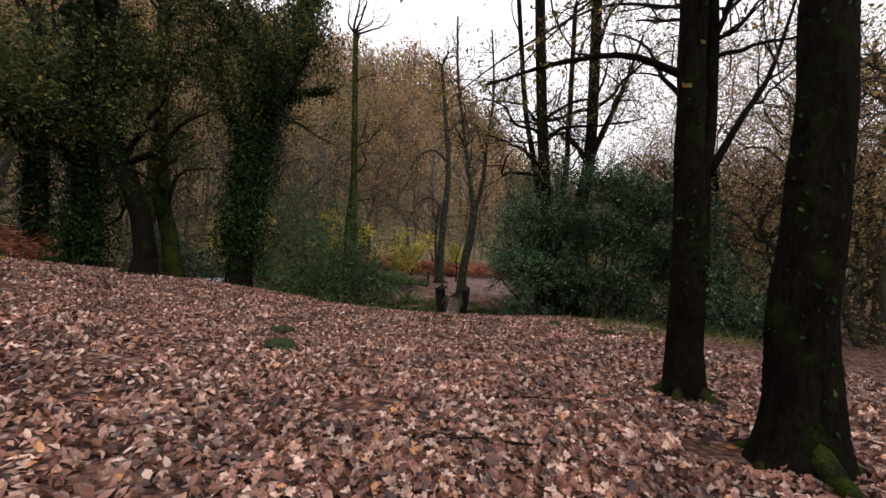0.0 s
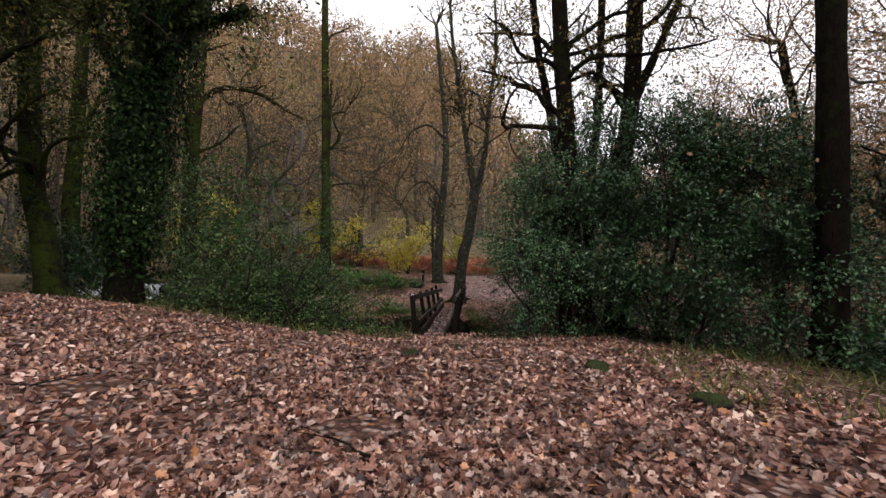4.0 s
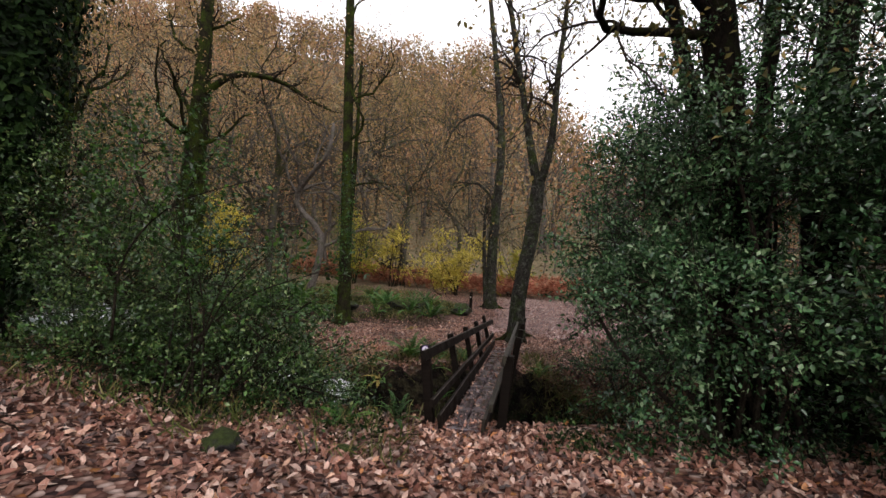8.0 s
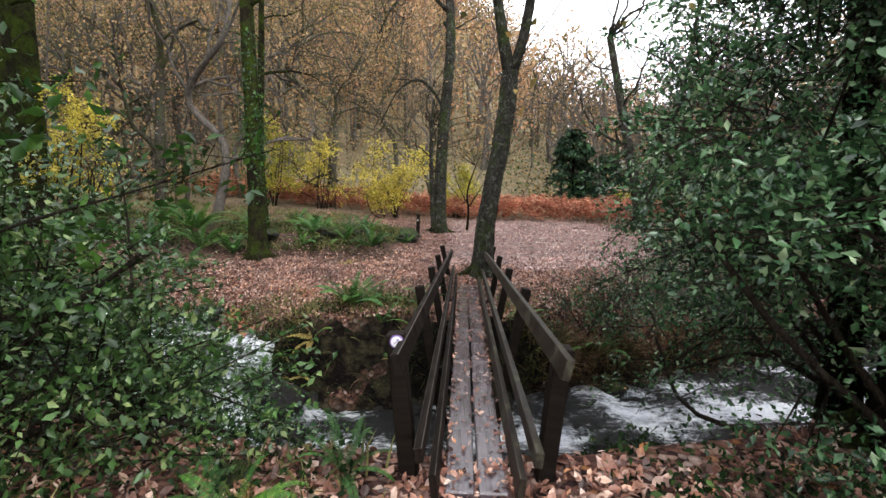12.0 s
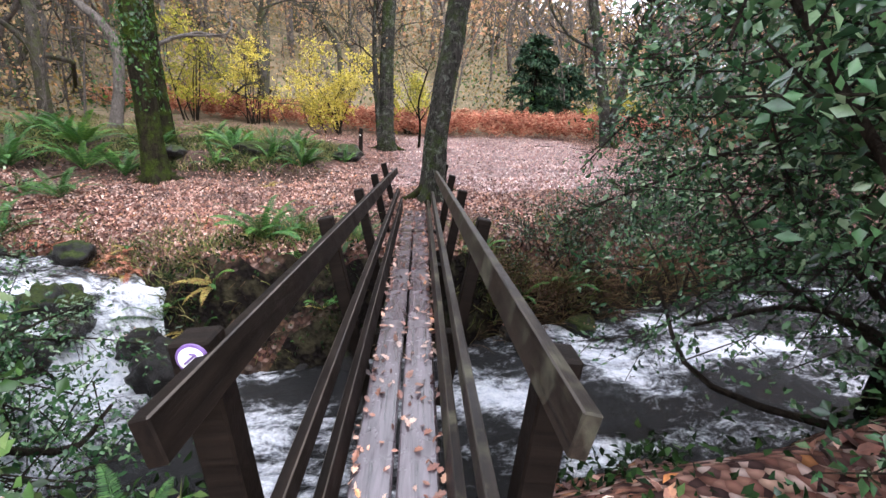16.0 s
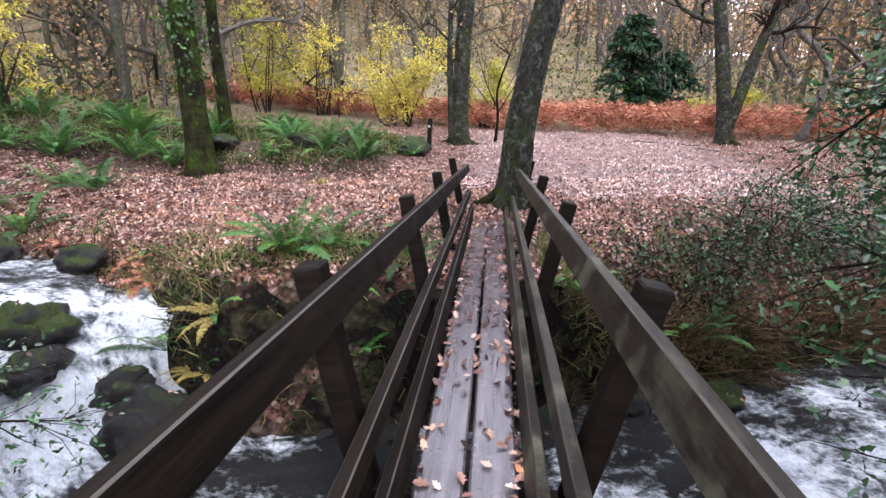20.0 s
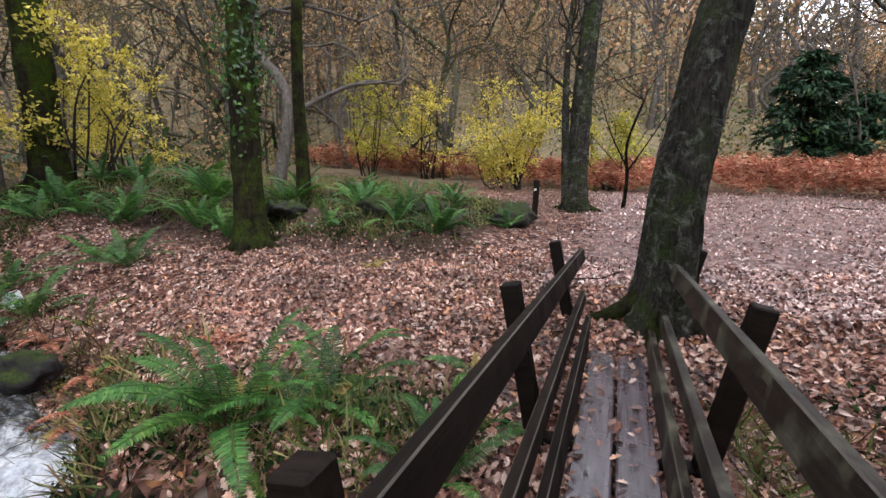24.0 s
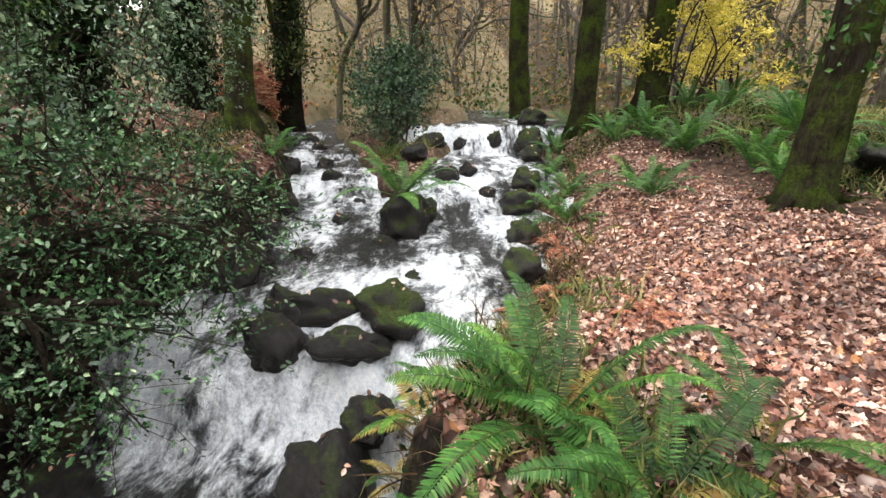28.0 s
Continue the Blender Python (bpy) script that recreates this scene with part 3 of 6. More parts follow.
def land(x, y):
    """Height of the ground."""
    x, y = np.asarray(x, float), np.asarray(y, float)
    c, w, l = stream(x)
    left = np.maximum(0, -x - 1)
    near = np.minimum(0.018 * left**2, 0.25 + 0.07 * left) * (1 - 0.72 * smooth_step(11.5, 14.5, y) * smooth_step(-4.5, -8, x)) - 0.33 * smooth_step(10.8, 14.2, y + 0.15 * np.minimum(x, 0)) * np.exp(-((x / 7) ** 2))
    near = near - 0.02 * np.maximum(0, x - 3) ** 1.5 * smooth_step(60, 5, x) - 0.25 * smooth_step(5, 14, x) + 0.05 * wobble(x, y, 1.7) + 0.10 * wobble(x, y, 5, 2) * smooth_step(3, 9, np.abs(x))
    far = -0.55 + 0.27 * smooth_step(20.6, 22.6, y) + 0.052 * np.maximum(0, y - 23) + 0.10 * np.exp(-((x - 0.3) ** 2 + (y - 22) ** 2) / 0.5) + 0.38 * smooth_step(23.2, 24.6, y) * smooth_step(-1.2, -3.2, x) * smooth_step(32, 27, y) + 0.05 * np.clip(-x - 2, 0, 14) * smooth_step(25, 33, y)
    far = far + 0.04 * wobble(x, y, 1.5, 1) + 0.62 * smooth_step(-6.5, -11.5, x) * smooth_step(29, 23, y)
    hill = 0.42 * np.maximum(0, y - 40) ** 1.02 * smooth_step(26, -14, x) + 0.10 * np.maximum(0, y - 44) + 0.30 * np.maximum(0, -x - 24) * smooth_step(-30, 25, y)
    hill = hill * smooth_step(220, 120, y) * smooth_step(220, 120, -x)
    over = smooth_step(c - 1.2, c + 1.2, y)
    h = near * (1 - over) + far * over + hill + 0.12 * np.maximum(0, -x - 22) * (1 - over) * smooth_step(120, 60, -x)
    d = np.abs(y - c) - w
    l = np.minimum(level(x, y), level(x + 0.9, y))
    bed = l - 0.28
    lip = np.where(y < c, 0.70, 0.46) + 0.14 * wobble(x, y, 0.45, 6)
    rise = lip * smooth_step(-0.12, 0.42, d + 0.22 * wobble(x, y, 0.7, 2) + 0.10 * wobble(x, y, 0.22, 5)) + (1 - lip) * np.where(y < c, smooth_step(0.2, 0.95, d), smooth_step(0.2, 1.9 - 1.05 * np.exp(-(((x + 0.6) / 2.0) ** 2)), d))
    near_bridge = np.exp(-(((x + 1.1) / 2.7) ** 4)) * (y > c)
    rise = rise * (1 - near_bridge) + near_bridge * smooth_step(-0.05, 0.85, d + 0.16 + 0.30 * wobble(x, y, 0.55, 2) + 0.13 * wobble(x, y, 0.19, 5))
    cut = bed + (np.maximum(h, bed + 0.15) - bed) * rise
    isl = smooth_step(0.1, -0.35, np.abs(y - np.interp(x, I_X, I_C)) - np.interp(x, I_X, I_W) + 0.14 * wobble(x, y, 0.4, 4)) * smooth_step(-7.1, -7.6, x)
    cut = np.maximum(cut, cut * (1 - isl) + (l + 0.30 + 0.10 * wobble(x, y, 0.6, 8)) * isl)
    gone = smooth_step(-19, -26, x)
    return cut * (1 - gone) + h * gone


def spaced(lo, hi, step, out, grow=1.22):
    """Even steps from lo to hi, then growing ones out to +-out."""
    a = list(np.arange(lo, hi + step * 0.5, step))
    s = step
    while a[-1] < out:
        s *= grow
        a.append(a[-1] + s)
    s = step
    while a[0] > -out:
        s *= grow
        a.insert(0, a[0] - s)
    return np.array(a)


gx, gy = spaced(-13, 9, 0.16, 2500), spaced(1, 32, 0.16, 2500)
X, Y = np.meshgrid(gx, gy)
nx, ny = len(gx), len(gy)
Z = land(X, Y)
i, j = np.meshgrid(np.arange(ny - 1), np.arange(nx - 1), indexing="ij")
Q = np.stack([i * nx + j, i * nx + j + 1, (i + 1) * nx + j + 1, (i + 1) * nx + j], -1).reshape(-1, 4)
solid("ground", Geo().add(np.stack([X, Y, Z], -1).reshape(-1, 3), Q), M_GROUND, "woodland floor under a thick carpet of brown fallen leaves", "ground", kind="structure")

# the stream, tumbling down from the upper reach
wx = np.concatenate([np.arange(-60, -22, 1.0), np.arange(-22, 12, 0.08), np.arange(12, 60, 1.0)])
wv = np.linspace(-1.25, 1.25, 72)
WX, WV = np.meshgrid(wx, wv)
c_, w_, l_ = stream(WX)
WY = c_ + WV * (w_ + 0.3)
# ledges run crooked across the stream
warp = WX + 0.55 * wobble(WX, WY, 0.55, 7) + 0.25 * wobble(WX, WY, 0.21, 2)
l_ = level(warp, WY)
slope = np.clip((level(warp - 0.12, WY) - level(warp + 0.12, WY)) / 0.24, 0, 1)
chop = 0.035 * wobble(WX * 3.2, WY * 4.2, 1.0, 3) + 0.020 * wobble(WX * 8, WY * 10, 1.0, 9) + 0.010 * wobble(WX * 19, WY * 23, 1.0, 11)
WZ = l_ + chop * (0.6 + 1.6 * np.clip(slope * 2, 0, 1)) - 0.8 * smooth_step(-19, -24, WX)
# white where it falls, and for a stretch below each fall
plume = slope.copy()
dx = np.diff(wx, prepend=wx[0])
for k in range(1, len(wx)):
    plume[:, k] = np.maximum(slope[:, k], plume[:, k - 1] * np.exp(-dx[k] / 0.42))
foam = 0.25 * np.clip(plume * 1.7, 0, 1) ** 0.9 + 0.21 * wobble(WX * 1.7, WY * 2.6, 1.0, 5) + 0.08 * wobble(WX * 4.1, WY * 6.0, 1.0, 2) - 0.05 - 0.06 * smooth_step(-3.9, -3.2, WX) * smooth_step(17.3, 16.5, WY) * smooth_step(-1.4, -2.2, WX) + 0.10 * smooth_step(-2.0, -3.6, WX) * smooth_step(-15, -10, WX)
foam = foam + 0.08 * smooth_step(-3.6, -4.4, WX) * smooth_step(17.5, 18.2, WY) * smooth_step(-6, -5, WX) + 0.26 * np.exp(-(((WX - 4.2) / 2.6) ** 2 + ((WY - 19.3) / 0.8) ** 2)) - 0.15 * smooth_step(-4.2, -3.4, WX) * smooth_step(17.5, 16.7, WY) * smooth_step(-1.2, -2.2, WX) + 0.14 * np.exp(-(((WX + 1.0) / 1.2) ** 2 + ((WY - 16.5) / 0.9) ** 2)) + 0.16 * np.exp(-(((WX - 0.9) / 1.0) ** 2 + ((WY - 17.8) / 0.8) ** 2))
n_r, n_c = WX.shape
i, j = np.meshgrid(np.arange(n_r - 1), np.arange(n_c - 1), indexing="ij")
Q = np.stack([i * n_c + j, i * n_c + j + 1, (i + 1) * n_c + j + 1, (i + 1) * n_c + j], -1).reshape(-1, 4)
water = solid("stream_water", Geo().add(np.stack([WX, WY, WZ], -1).reshape(-1, 3), Q), M_WATER, "fast woodland stream with white water over small falls", "stream", kind="structure")
fa = water.data.attributes.new("foam", "FLOAT", "POINT")
fa.data.foreach_set("value", foam.astype(np.float32).ravel())
fl = water.data.attributes.new("flow", "FLOAT_VECTOR", "POINT")
run = WX + 0.5 * WZ
fl.data.foreach_set("vector", np.stack([run, WV * (w_ + 0.3) + 0.10 * wobble(WX, WY, 0.8, 1), 0.6 * WZ], -1).astype(np.float32).ravel())


# ---- leaf shapes ----
def fan(outline):
    o = np.array(outline, float)
    n = len(o)
    v = np.vstack([o, [[0, o[:, 1].mean(), 0]]])
    k = np.arange(n)
    return v, [np.stack([k, (k + 1) % n, np.full(n, n)], -1)]


DIAMOND = (np.array([(0, 0, 0), (0.32, 0.45, 0.06), (0, 1, 0), (-0.32, 0.45, 0.06)], float), [np.array([[0, 1, 2, 3]])])
OAK = fan([(0, -0.55, 0), (0.14, -0.3, 0.03), (0.30, -0.22, 0.10), (0.20, -0.05, 0.04), (0.38, 0.12, 0.13), (0.22, 0.25, 0.05), (0.2, 0.45, 0.07), (0, 0.55, -0.02),
           (-0.2, 0.45, 0.06), (-0.22, 0.25, 0.03), (-0.38, 0.12, 0.09), (-0.20, -0.05, 0.02), (-0.30, -0.22, 0.06), (-0.14, -0.3, 0.01)])
BEECH = fan([(0, -0.55, 0), (0.26, -0.15, 0.09), (0.24, 0.2, 0.06), (0, 0.55, -0.02), (-0.24, 0.2, 0.09), (-0.26, -0.15, 0.04)])
PETAL = (np.array([(0, -0.55, 0), (0.27, 0.05, 0.08), (0, 0.55, -0.02), (-0.27, 0.0, 0.09)], float), [np.array([[0, 1, 2], [0, 2, 3]])])
HOLLY = fan([(0, 0, 0), (0.24, 0.22, 0.10), (0.15, 0.40, 0.02), (0.27, 0.62, 0.12), (0, 1.05, -0.04), (-0.27, 0.62, 0.12), (-0.15, 0.40, 0.02), (-0.24, 0.22, 0.10)])
FOLD = (np.array([(0, 0, 0), (0.27, 0.42, 0.12), (0, 1, -0.03), (-0.27, 0.42, 0.12)], float), [np.array([[0, 1, 2], [0, 2, 3]])])


def loose(rng, n, flat=0.0):
    """Random turns; flat 1 lies level, 0 any way up."""
    up = unit(rng.normal(size=(n, 3)) * (1 - flat) + np.array([0, 0, 1.0]) * flat)
    return basis(rng.normal(size=(n, 3)), up)

# ---- the footbridge ----
BX = -0.025


def bridge():
    br = thing("footbridge", "narrow wooden footbridge with splayed rails over the stream", "bridge", (0, 14.2, -0.3))
    y0, y1, z0, z1 = 14.2, 21.5, -0.30, -0.46
    fall = math.degrees(math.atan2(z1 - z0, y1 - y0))

    def deck_z(y):
        return z0 + (z1 - z0) * (y - y0) / (y1 - y0)

    def lie(x, y, z, lean=0.0, up=fall):
        return pose(x, y, z, up, lean, 0)

    for sx, name in ((-0.105, "deck_plank"), (0.105, "deck_plank")):
        g = box_bevel(Geo(), (0.19, y1 - y0, 0.06), None, 0.01)
        ob = part(name, g, M_PLANK, br, "worn wet deck plank with scattered leaves", False)
        ob.matrix_local = Matrix.Translation(-Vector(br.location)) @ lie(BX + sx, (y0 + y1) / 2, deck_z((y0 + y1) / 2) - 0.03)
    for side in (-1, 1):
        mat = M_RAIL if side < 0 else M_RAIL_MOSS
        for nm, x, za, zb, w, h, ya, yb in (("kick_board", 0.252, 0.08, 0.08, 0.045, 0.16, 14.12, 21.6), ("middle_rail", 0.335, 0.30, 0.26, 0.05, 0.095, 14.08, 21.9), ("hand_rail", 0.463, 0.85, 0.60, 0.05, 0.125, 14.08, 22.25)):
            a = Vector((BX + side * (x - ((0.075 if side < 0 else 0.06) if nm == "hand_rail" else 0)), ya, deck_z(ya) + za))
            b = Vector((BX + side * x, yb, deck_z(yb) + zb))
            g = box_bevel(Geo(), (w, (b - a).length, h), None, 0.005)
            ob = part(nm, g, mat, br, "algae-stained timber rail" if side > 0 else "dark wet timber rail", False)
            ob.data.materials.append(M_WORN_LIT)
            for p in ob.data.polygons:
                if p.normal.z > 0.3 and abs(p.normal.x) > 0.3:
                    p.material_index = 1
            tilt = math.degrees(math.atan2(b.z - a.z, b.y - a.y))
            ob.matrix_local = Matrix.Translation(-Vector(br.location)) @ Matrix.Translation((a + b) / 2) @ pose(0, 0, 0, tilt, side * (14 if nm == 'hand_rail' else 7), 0)
        for k, (y, top) in enumerate(((14.44, 0.62), (16.47, 0.50), (18.22, 0.42), (19.95, 0.36), (21.72, 0.33))):
            wid = 0.115 if k == 0 else 0.10
            foot = deck_z(y) - (0.75 if 0 < k < 4 else 0.55)
            a, b = Vector((BX + side * (0.40 if k == 0 else 0.29), y, foot)), Vector((BX + side * (0.535 if k == 0 else 0.585), y, top - (0.06 if k == 0 and side > 0 else 0)))
            g = box_bevel(Geo(), (wid, wid, (b - a).length), None, 0.008)
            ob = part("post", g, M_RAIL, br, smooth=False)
            ob.matrix_local = Matrix.Translation(-Vector(br.location)) @ Matrix.Translation((a + b) / 2) @ (b - a).to_track_quat("Z", "Y").to_matrix().to_4x4()
    for y in (14.44, 16.47, 18.22, 19.95, 21.45):
        g = box_bevel(Geo(), (0.80, 0.10, 0.09), pose(BX, y, deck_z(y) - 0.115), 0.008)
        part("cross_beam", g, M_RAIL, br, smooth=False)
    for sx in (-0.17, 0.17):
        g = box_bevel(Geo(), (0.09, y1 - y0 + 0.3, 0.16), None, 0.008)
        ob = part("bearer", g, M_RAIL, br, smooth=False)
        ob.matrix_local = Matrix.Translation(-Vector(br.location)) @ lie(BX + sx, (y0 + y1) / 2, deck_z((y0 + y1) / 2) - 0.24)
    return br, deck_z


BRIDGE, deck_z = bridge()


# ---- trees ----
def grow(rng, p, d, length, r, lvl, last, store, wig=0.22, up=0.06, kids=(3, 5), spread=(0.6, 1.1), n=7):
    """A limb and, from it, smaller ones; store[lvl] gets (points, radii)."""
    P, d = [np.array(p, float)], np.array(d, float)
    for s in range(n):
        d = d + rng.normal(size=3) * wig + np.array([0, 0, up])
        d = d / np.linalg.norm(d)
        P.append(P[-1] + d * length / n)
    P = np.array(P)
    R = r * (1 - 0.72 * np.linspace(0, 1, n + 1))
    store.setdefault(lvl, []).append((P, R))
    if lvl >= last:
        return
    for _ in range(rng.integers(*kids)):
        t = rng.uniform(0.3, 1.0)
        k = min(int(t * n), n - 1)
        base = P[k] + (P[k + 1] - P[k]) * (t * n - k)
        axis = unit(rng.normal(size=3))
        fwd = unit(P[k + 1] - P[k])
        side = unit(np.cross(fwd, axis))
        a = rng.uniform(*spread)
        grow(rng, base, fwd * math.cos(a) + side * math.sin(a), length * rng.uniform(0.45, 0.7), R[k] * 0.6, lvl + 1, last, store, wig, up, kids, spread, max(4, n - 1))


def wood(store, lo, hi, sides=6, cap=True):
    g = Geo()
    for lvl in range(lo, hi + 1):
        for P, R in store.get(lvl, []):
            g.add(*tube(P, np.maximum(R, 0.004), max(3, sides - (lvl - lo)), cap=cap))
    return g


def foliage(rng, store, lvl, per, size, template=FOLD, spread=0.25, flat=0.25, geo=None, lo_z=-99):
    g = geo or Geo()
    pts = []
    for P, R in store.get(lvl, []):
        k = rng.integers(1, len(P), size=per)
        pts.append(P[k] + rng.normal(size=(per, 3)) * spread)
    if not pts:
        return g
    pts = np.concatenate(pts)
    pts = pts[pts[:, 2] > lo_z]
    n = len(pts)
    return g.add(*scatter(template[0], template[1], loose(rng, n, flat), pts, size * rng.uniform(0.6, 1.3, n)))


def trunk_geo(rng, points, r0, r1, sides=14, flare=1.8, n=26, lump=0.035):
    P = curve(points, n)
    t = np.linspace(0, 1, n)
    h = np.concatenate([[0], np.cumsum(np.linalg.norm(np.diff(P, axis=0), axis=1))])
    R = r0 + (r1 - r0) * t
    R = R * (1 + (flare - 1) * np.exp(-h / 0.28))
    if sides > 20:
        V, Q, C = tube(P, R, sides)
        a = np.tile(np.linspace(0, 2 * np.pi, sides, endpoint=False), n)
        hh, rr = np.repeat(h, sides), np.repeat(R, sides)
        k = rng.uniform(0, 6.28, 6)
        burl = 0.05 * np.sin(2 * a + 1.1 * hh + k[0]) + 0.04 * np.sin(3 * a - 2.3 * hh + k[1]) + 0.035 * np.sin(5.5 * hh + a + k[2])
        furrow = 0.030 * np.abs(np.sin(5.5 * a + 2.2 * np.sin(1.9 * hh + k[3]))) + 0.022 * np.sin(11 * a + 3 * np.sin(4.1 * hh + k[4]) + 1.5 * hh) + 0.015 * rng.normal(size=n * sides)
        ax = np.repeat(P, sides, axis=0)
        V[:n * sides] = ax + (V[:n * sides] - ax) * (1 + burl + furrow * np.minimum(1, 0.16 / rr) - 0.03)[:, None]
        return Geo().add(V, Q, C), P, R
    V, Q, C = tube(P, R, sides, lump, rng)
    return Geo().add(V, Q, C), P, R


def roots(rng, base, r, k=5, reach=0.9):
    g = Geo()
    for a in np.linspace(0, 2 * np.pi, k, endpoint=False) + rng.uniform(0, 1):
        L = reach * rng.uniform(0.6, 1.2)
        d = np.array([math.cos(a), math.sin(a)])
        q = [np.array([*(base[:2] + d * s * L), 0]) for s in (0.1, 0.4, 0.7, 1.0)]
        for s, pt in zip((0.26, 0.08, 0.0, -0.07), q):
            pt[2] = land(pt[0], pt[1]) + s * r / 0.25
        g.add(*tube(curve(q, 8), np.linspace(r * 0.44, r * 0.10, 8), 9, 0.06, rng))
    return g


def ivy_on(rng, P, R, n, size=0.07, out=0.25, z0=-99, z1=99):
    """Ivy leaves round a stem."""
    k = rng.integers(0, len(P) - 1, n)
    f = rng.random(n)[:, None]
    c = P[k] * (1 - f) + P[k + 1] * f
    keep = (c[:, 2] > z0) & (c[:, 2] < z1) & (rng.random(n) < 0.12 + 0.88 * smooth_step(z0, z0 + 1.6, c[:, 2]))
    c, k = c[keep], k[keep]
    n = len(c)
    d = rng.normal(size=(n, 3))
    d[:, 2] *= 0.3
    d = unit(d)
    rr = R[k] + np.abs(rng.normal(size=n)) * out
    pos = c + d * rr[:, None]
    M = basis(unit(np.cross(d, rng.normal(size=(n, 3))) - [0, 0, 0.6]), d + rng.normal(size=(n, 3)) * 0.4)
    return Geo().add(*scatter(FOLD[0], FOLD[1], M, pos, size * rng.uniform(0.6, 1.4, n)))


def big_tree(seed, label, points, r0, r1, limbs=(), bark=M_BARK, crown=None, per=10, leaf=0.09, ivy=None, ivy_z=(-99, 99), ivy_mat=M_IVY, root=True, random_limbs=0, from_t=0.55, limb_len=4.0, flare=1.7, category="tree", up=0.05, top=True, rough=False):
    """A tree of the foreground: trunk, each main limb, twigs and crown as parts."""
    rng = np.random.default_rng(seed)
    pts = [np.array(p, float) for p in points]
    pts[0][2] = float(land(pts[0][0], pts[0][1])) - 0.15
    t = thing("tree", label, category, tuple(pts[0]), "woodland trees")
    g, P, R = trunk_geo(rng, pts, r0, r1, flare=flare, **(dict(sides=32, n=120) if rough else {}))
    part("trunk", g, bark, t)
    if root:
        part("root", roots(rng, pts[0], r0, 5, r0 * 3.2), M_BARK_MOSS, t, "moss-covered root flare")
    store, leaves, twigs = {}, Geo(), Geo()
    todo = [(curve(l[0], 12), l[1]) for l in limbs]
    for _ in range(random_limbs):
        k = int(rng.uniform(from_t, 0.98) * (len(P) - 2))
        a = rng.uniform(0, 2 * np.pi)
        d = np.array([math.cos(a), math.sin(a), rng.uniform(0.3, 1.2)])
        sub = {}
        grow(rng, P[k], unit(d), limb_len * rng.uniform(0.6, 1.1), R[k] * 0.36, 0, 0, sub, 0.30, up, n=10)
        todo.append((sub[0][0][0], R[k] * 0.36))
    for L, r in todo:
        n = len(L)
        rr = r * (1 - 0.7 * np.linspace(0, 1, n))
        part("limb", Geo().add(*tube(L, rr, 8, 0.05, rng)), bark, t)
        for _ in range(max(3, int(np.linalg.norm(L[-1] - L[0]) * 2.3))):
            k = rng.integers(n // 3, n - 1)
            f = unit(L[k + 1] - L[k])
            d = unit(f + unit(rng.normal(size=3)) * 0.9 + [0, 0, 0.25])
            grow(rng, L[k], d, rng.uniform(0.8, 2.2), rr[k] * 0.5, 1, 3, store, 0.28, 0.05, (2, 5))
    if ivy and ivy >= 7000:
        g = Geo()
        for L, r in todo:
            g.add(*ivy_on(rng, L, r * np.linspace(1, 0.3, len(L)), 1500, 0.085, 0.2).take())
        part("limb_ivy", g, ivy_mat, t, "dark ivy trailing along the limbs", kind="stuff")
    for _ in range(6 if top else 0):
        d = unit(rng.normal(size=3) * [1, 1, 0.4] + [0, 0, 0.6])
        grow(rng, P[-1], d, rng.uniform(1.5, 3.0), r1 * 0.5, 1, 3, store, 0.25, 0.05, (2, 4))
    part("twig_mass", wood(store, 1, 3, 4, False), M_TWIG, t, kind="stuff")
    if crown is not None:
        part("crown", foliage(rng, store, 3, per, leaf, spread=0.22), crown, t, "sparse autumn leaves", kind="stuff")
    if ivy:
        part("ivy", ivy_on(rng, P, R, ivy, 0.05 if ivy < 1000 else 0.09 if ivy < 7000 else 0.115, 0.02 if ivy < 1000 else 0.16 if ivy < 9000 else 0.34, *ivy_z), ivy_mat, t, "dark glossy ivy on the trunk", kind="stuff")
    return t


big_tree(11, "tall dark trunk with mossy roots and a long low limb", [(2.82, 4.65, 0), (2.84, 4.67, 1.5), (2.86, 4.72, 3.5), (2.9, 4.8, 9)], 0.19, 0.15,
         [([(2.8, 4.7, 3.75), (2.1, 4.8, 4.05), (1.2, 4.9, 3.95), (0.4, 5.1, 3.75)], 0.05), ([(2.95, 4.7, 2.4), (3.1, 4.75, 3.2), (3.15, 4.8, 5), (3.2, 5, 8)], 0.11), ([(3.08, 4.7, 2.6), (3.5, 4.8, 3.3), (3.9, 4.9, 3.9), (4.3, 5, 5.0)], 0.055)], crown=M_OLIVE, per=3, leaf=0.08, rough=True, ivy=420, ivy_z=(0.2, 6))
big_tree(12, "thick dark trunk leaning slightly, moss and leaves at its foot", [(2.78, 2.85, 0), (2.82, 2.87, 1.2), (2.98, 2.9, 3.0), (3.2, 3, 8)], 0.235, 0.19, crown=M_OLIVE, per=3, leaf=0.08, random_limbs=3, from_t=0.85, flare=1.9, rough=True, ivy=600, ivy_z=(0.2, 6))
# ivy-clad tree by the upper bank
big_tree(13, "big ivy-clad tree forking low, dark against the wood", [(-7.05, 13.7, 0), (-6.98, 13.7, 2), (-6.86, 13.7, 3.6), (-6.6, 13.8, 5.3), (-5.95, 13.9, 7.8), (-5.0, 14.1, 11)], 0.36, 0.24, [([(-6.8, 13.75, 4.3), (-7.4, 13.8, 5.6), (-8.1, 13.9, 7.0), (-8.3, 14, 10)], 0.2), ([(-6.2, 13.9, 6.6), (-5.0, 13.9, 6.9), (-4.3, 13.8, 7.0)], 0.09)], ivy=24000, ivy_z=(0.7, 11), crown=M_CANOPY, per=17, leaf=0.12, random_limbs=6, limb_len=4)
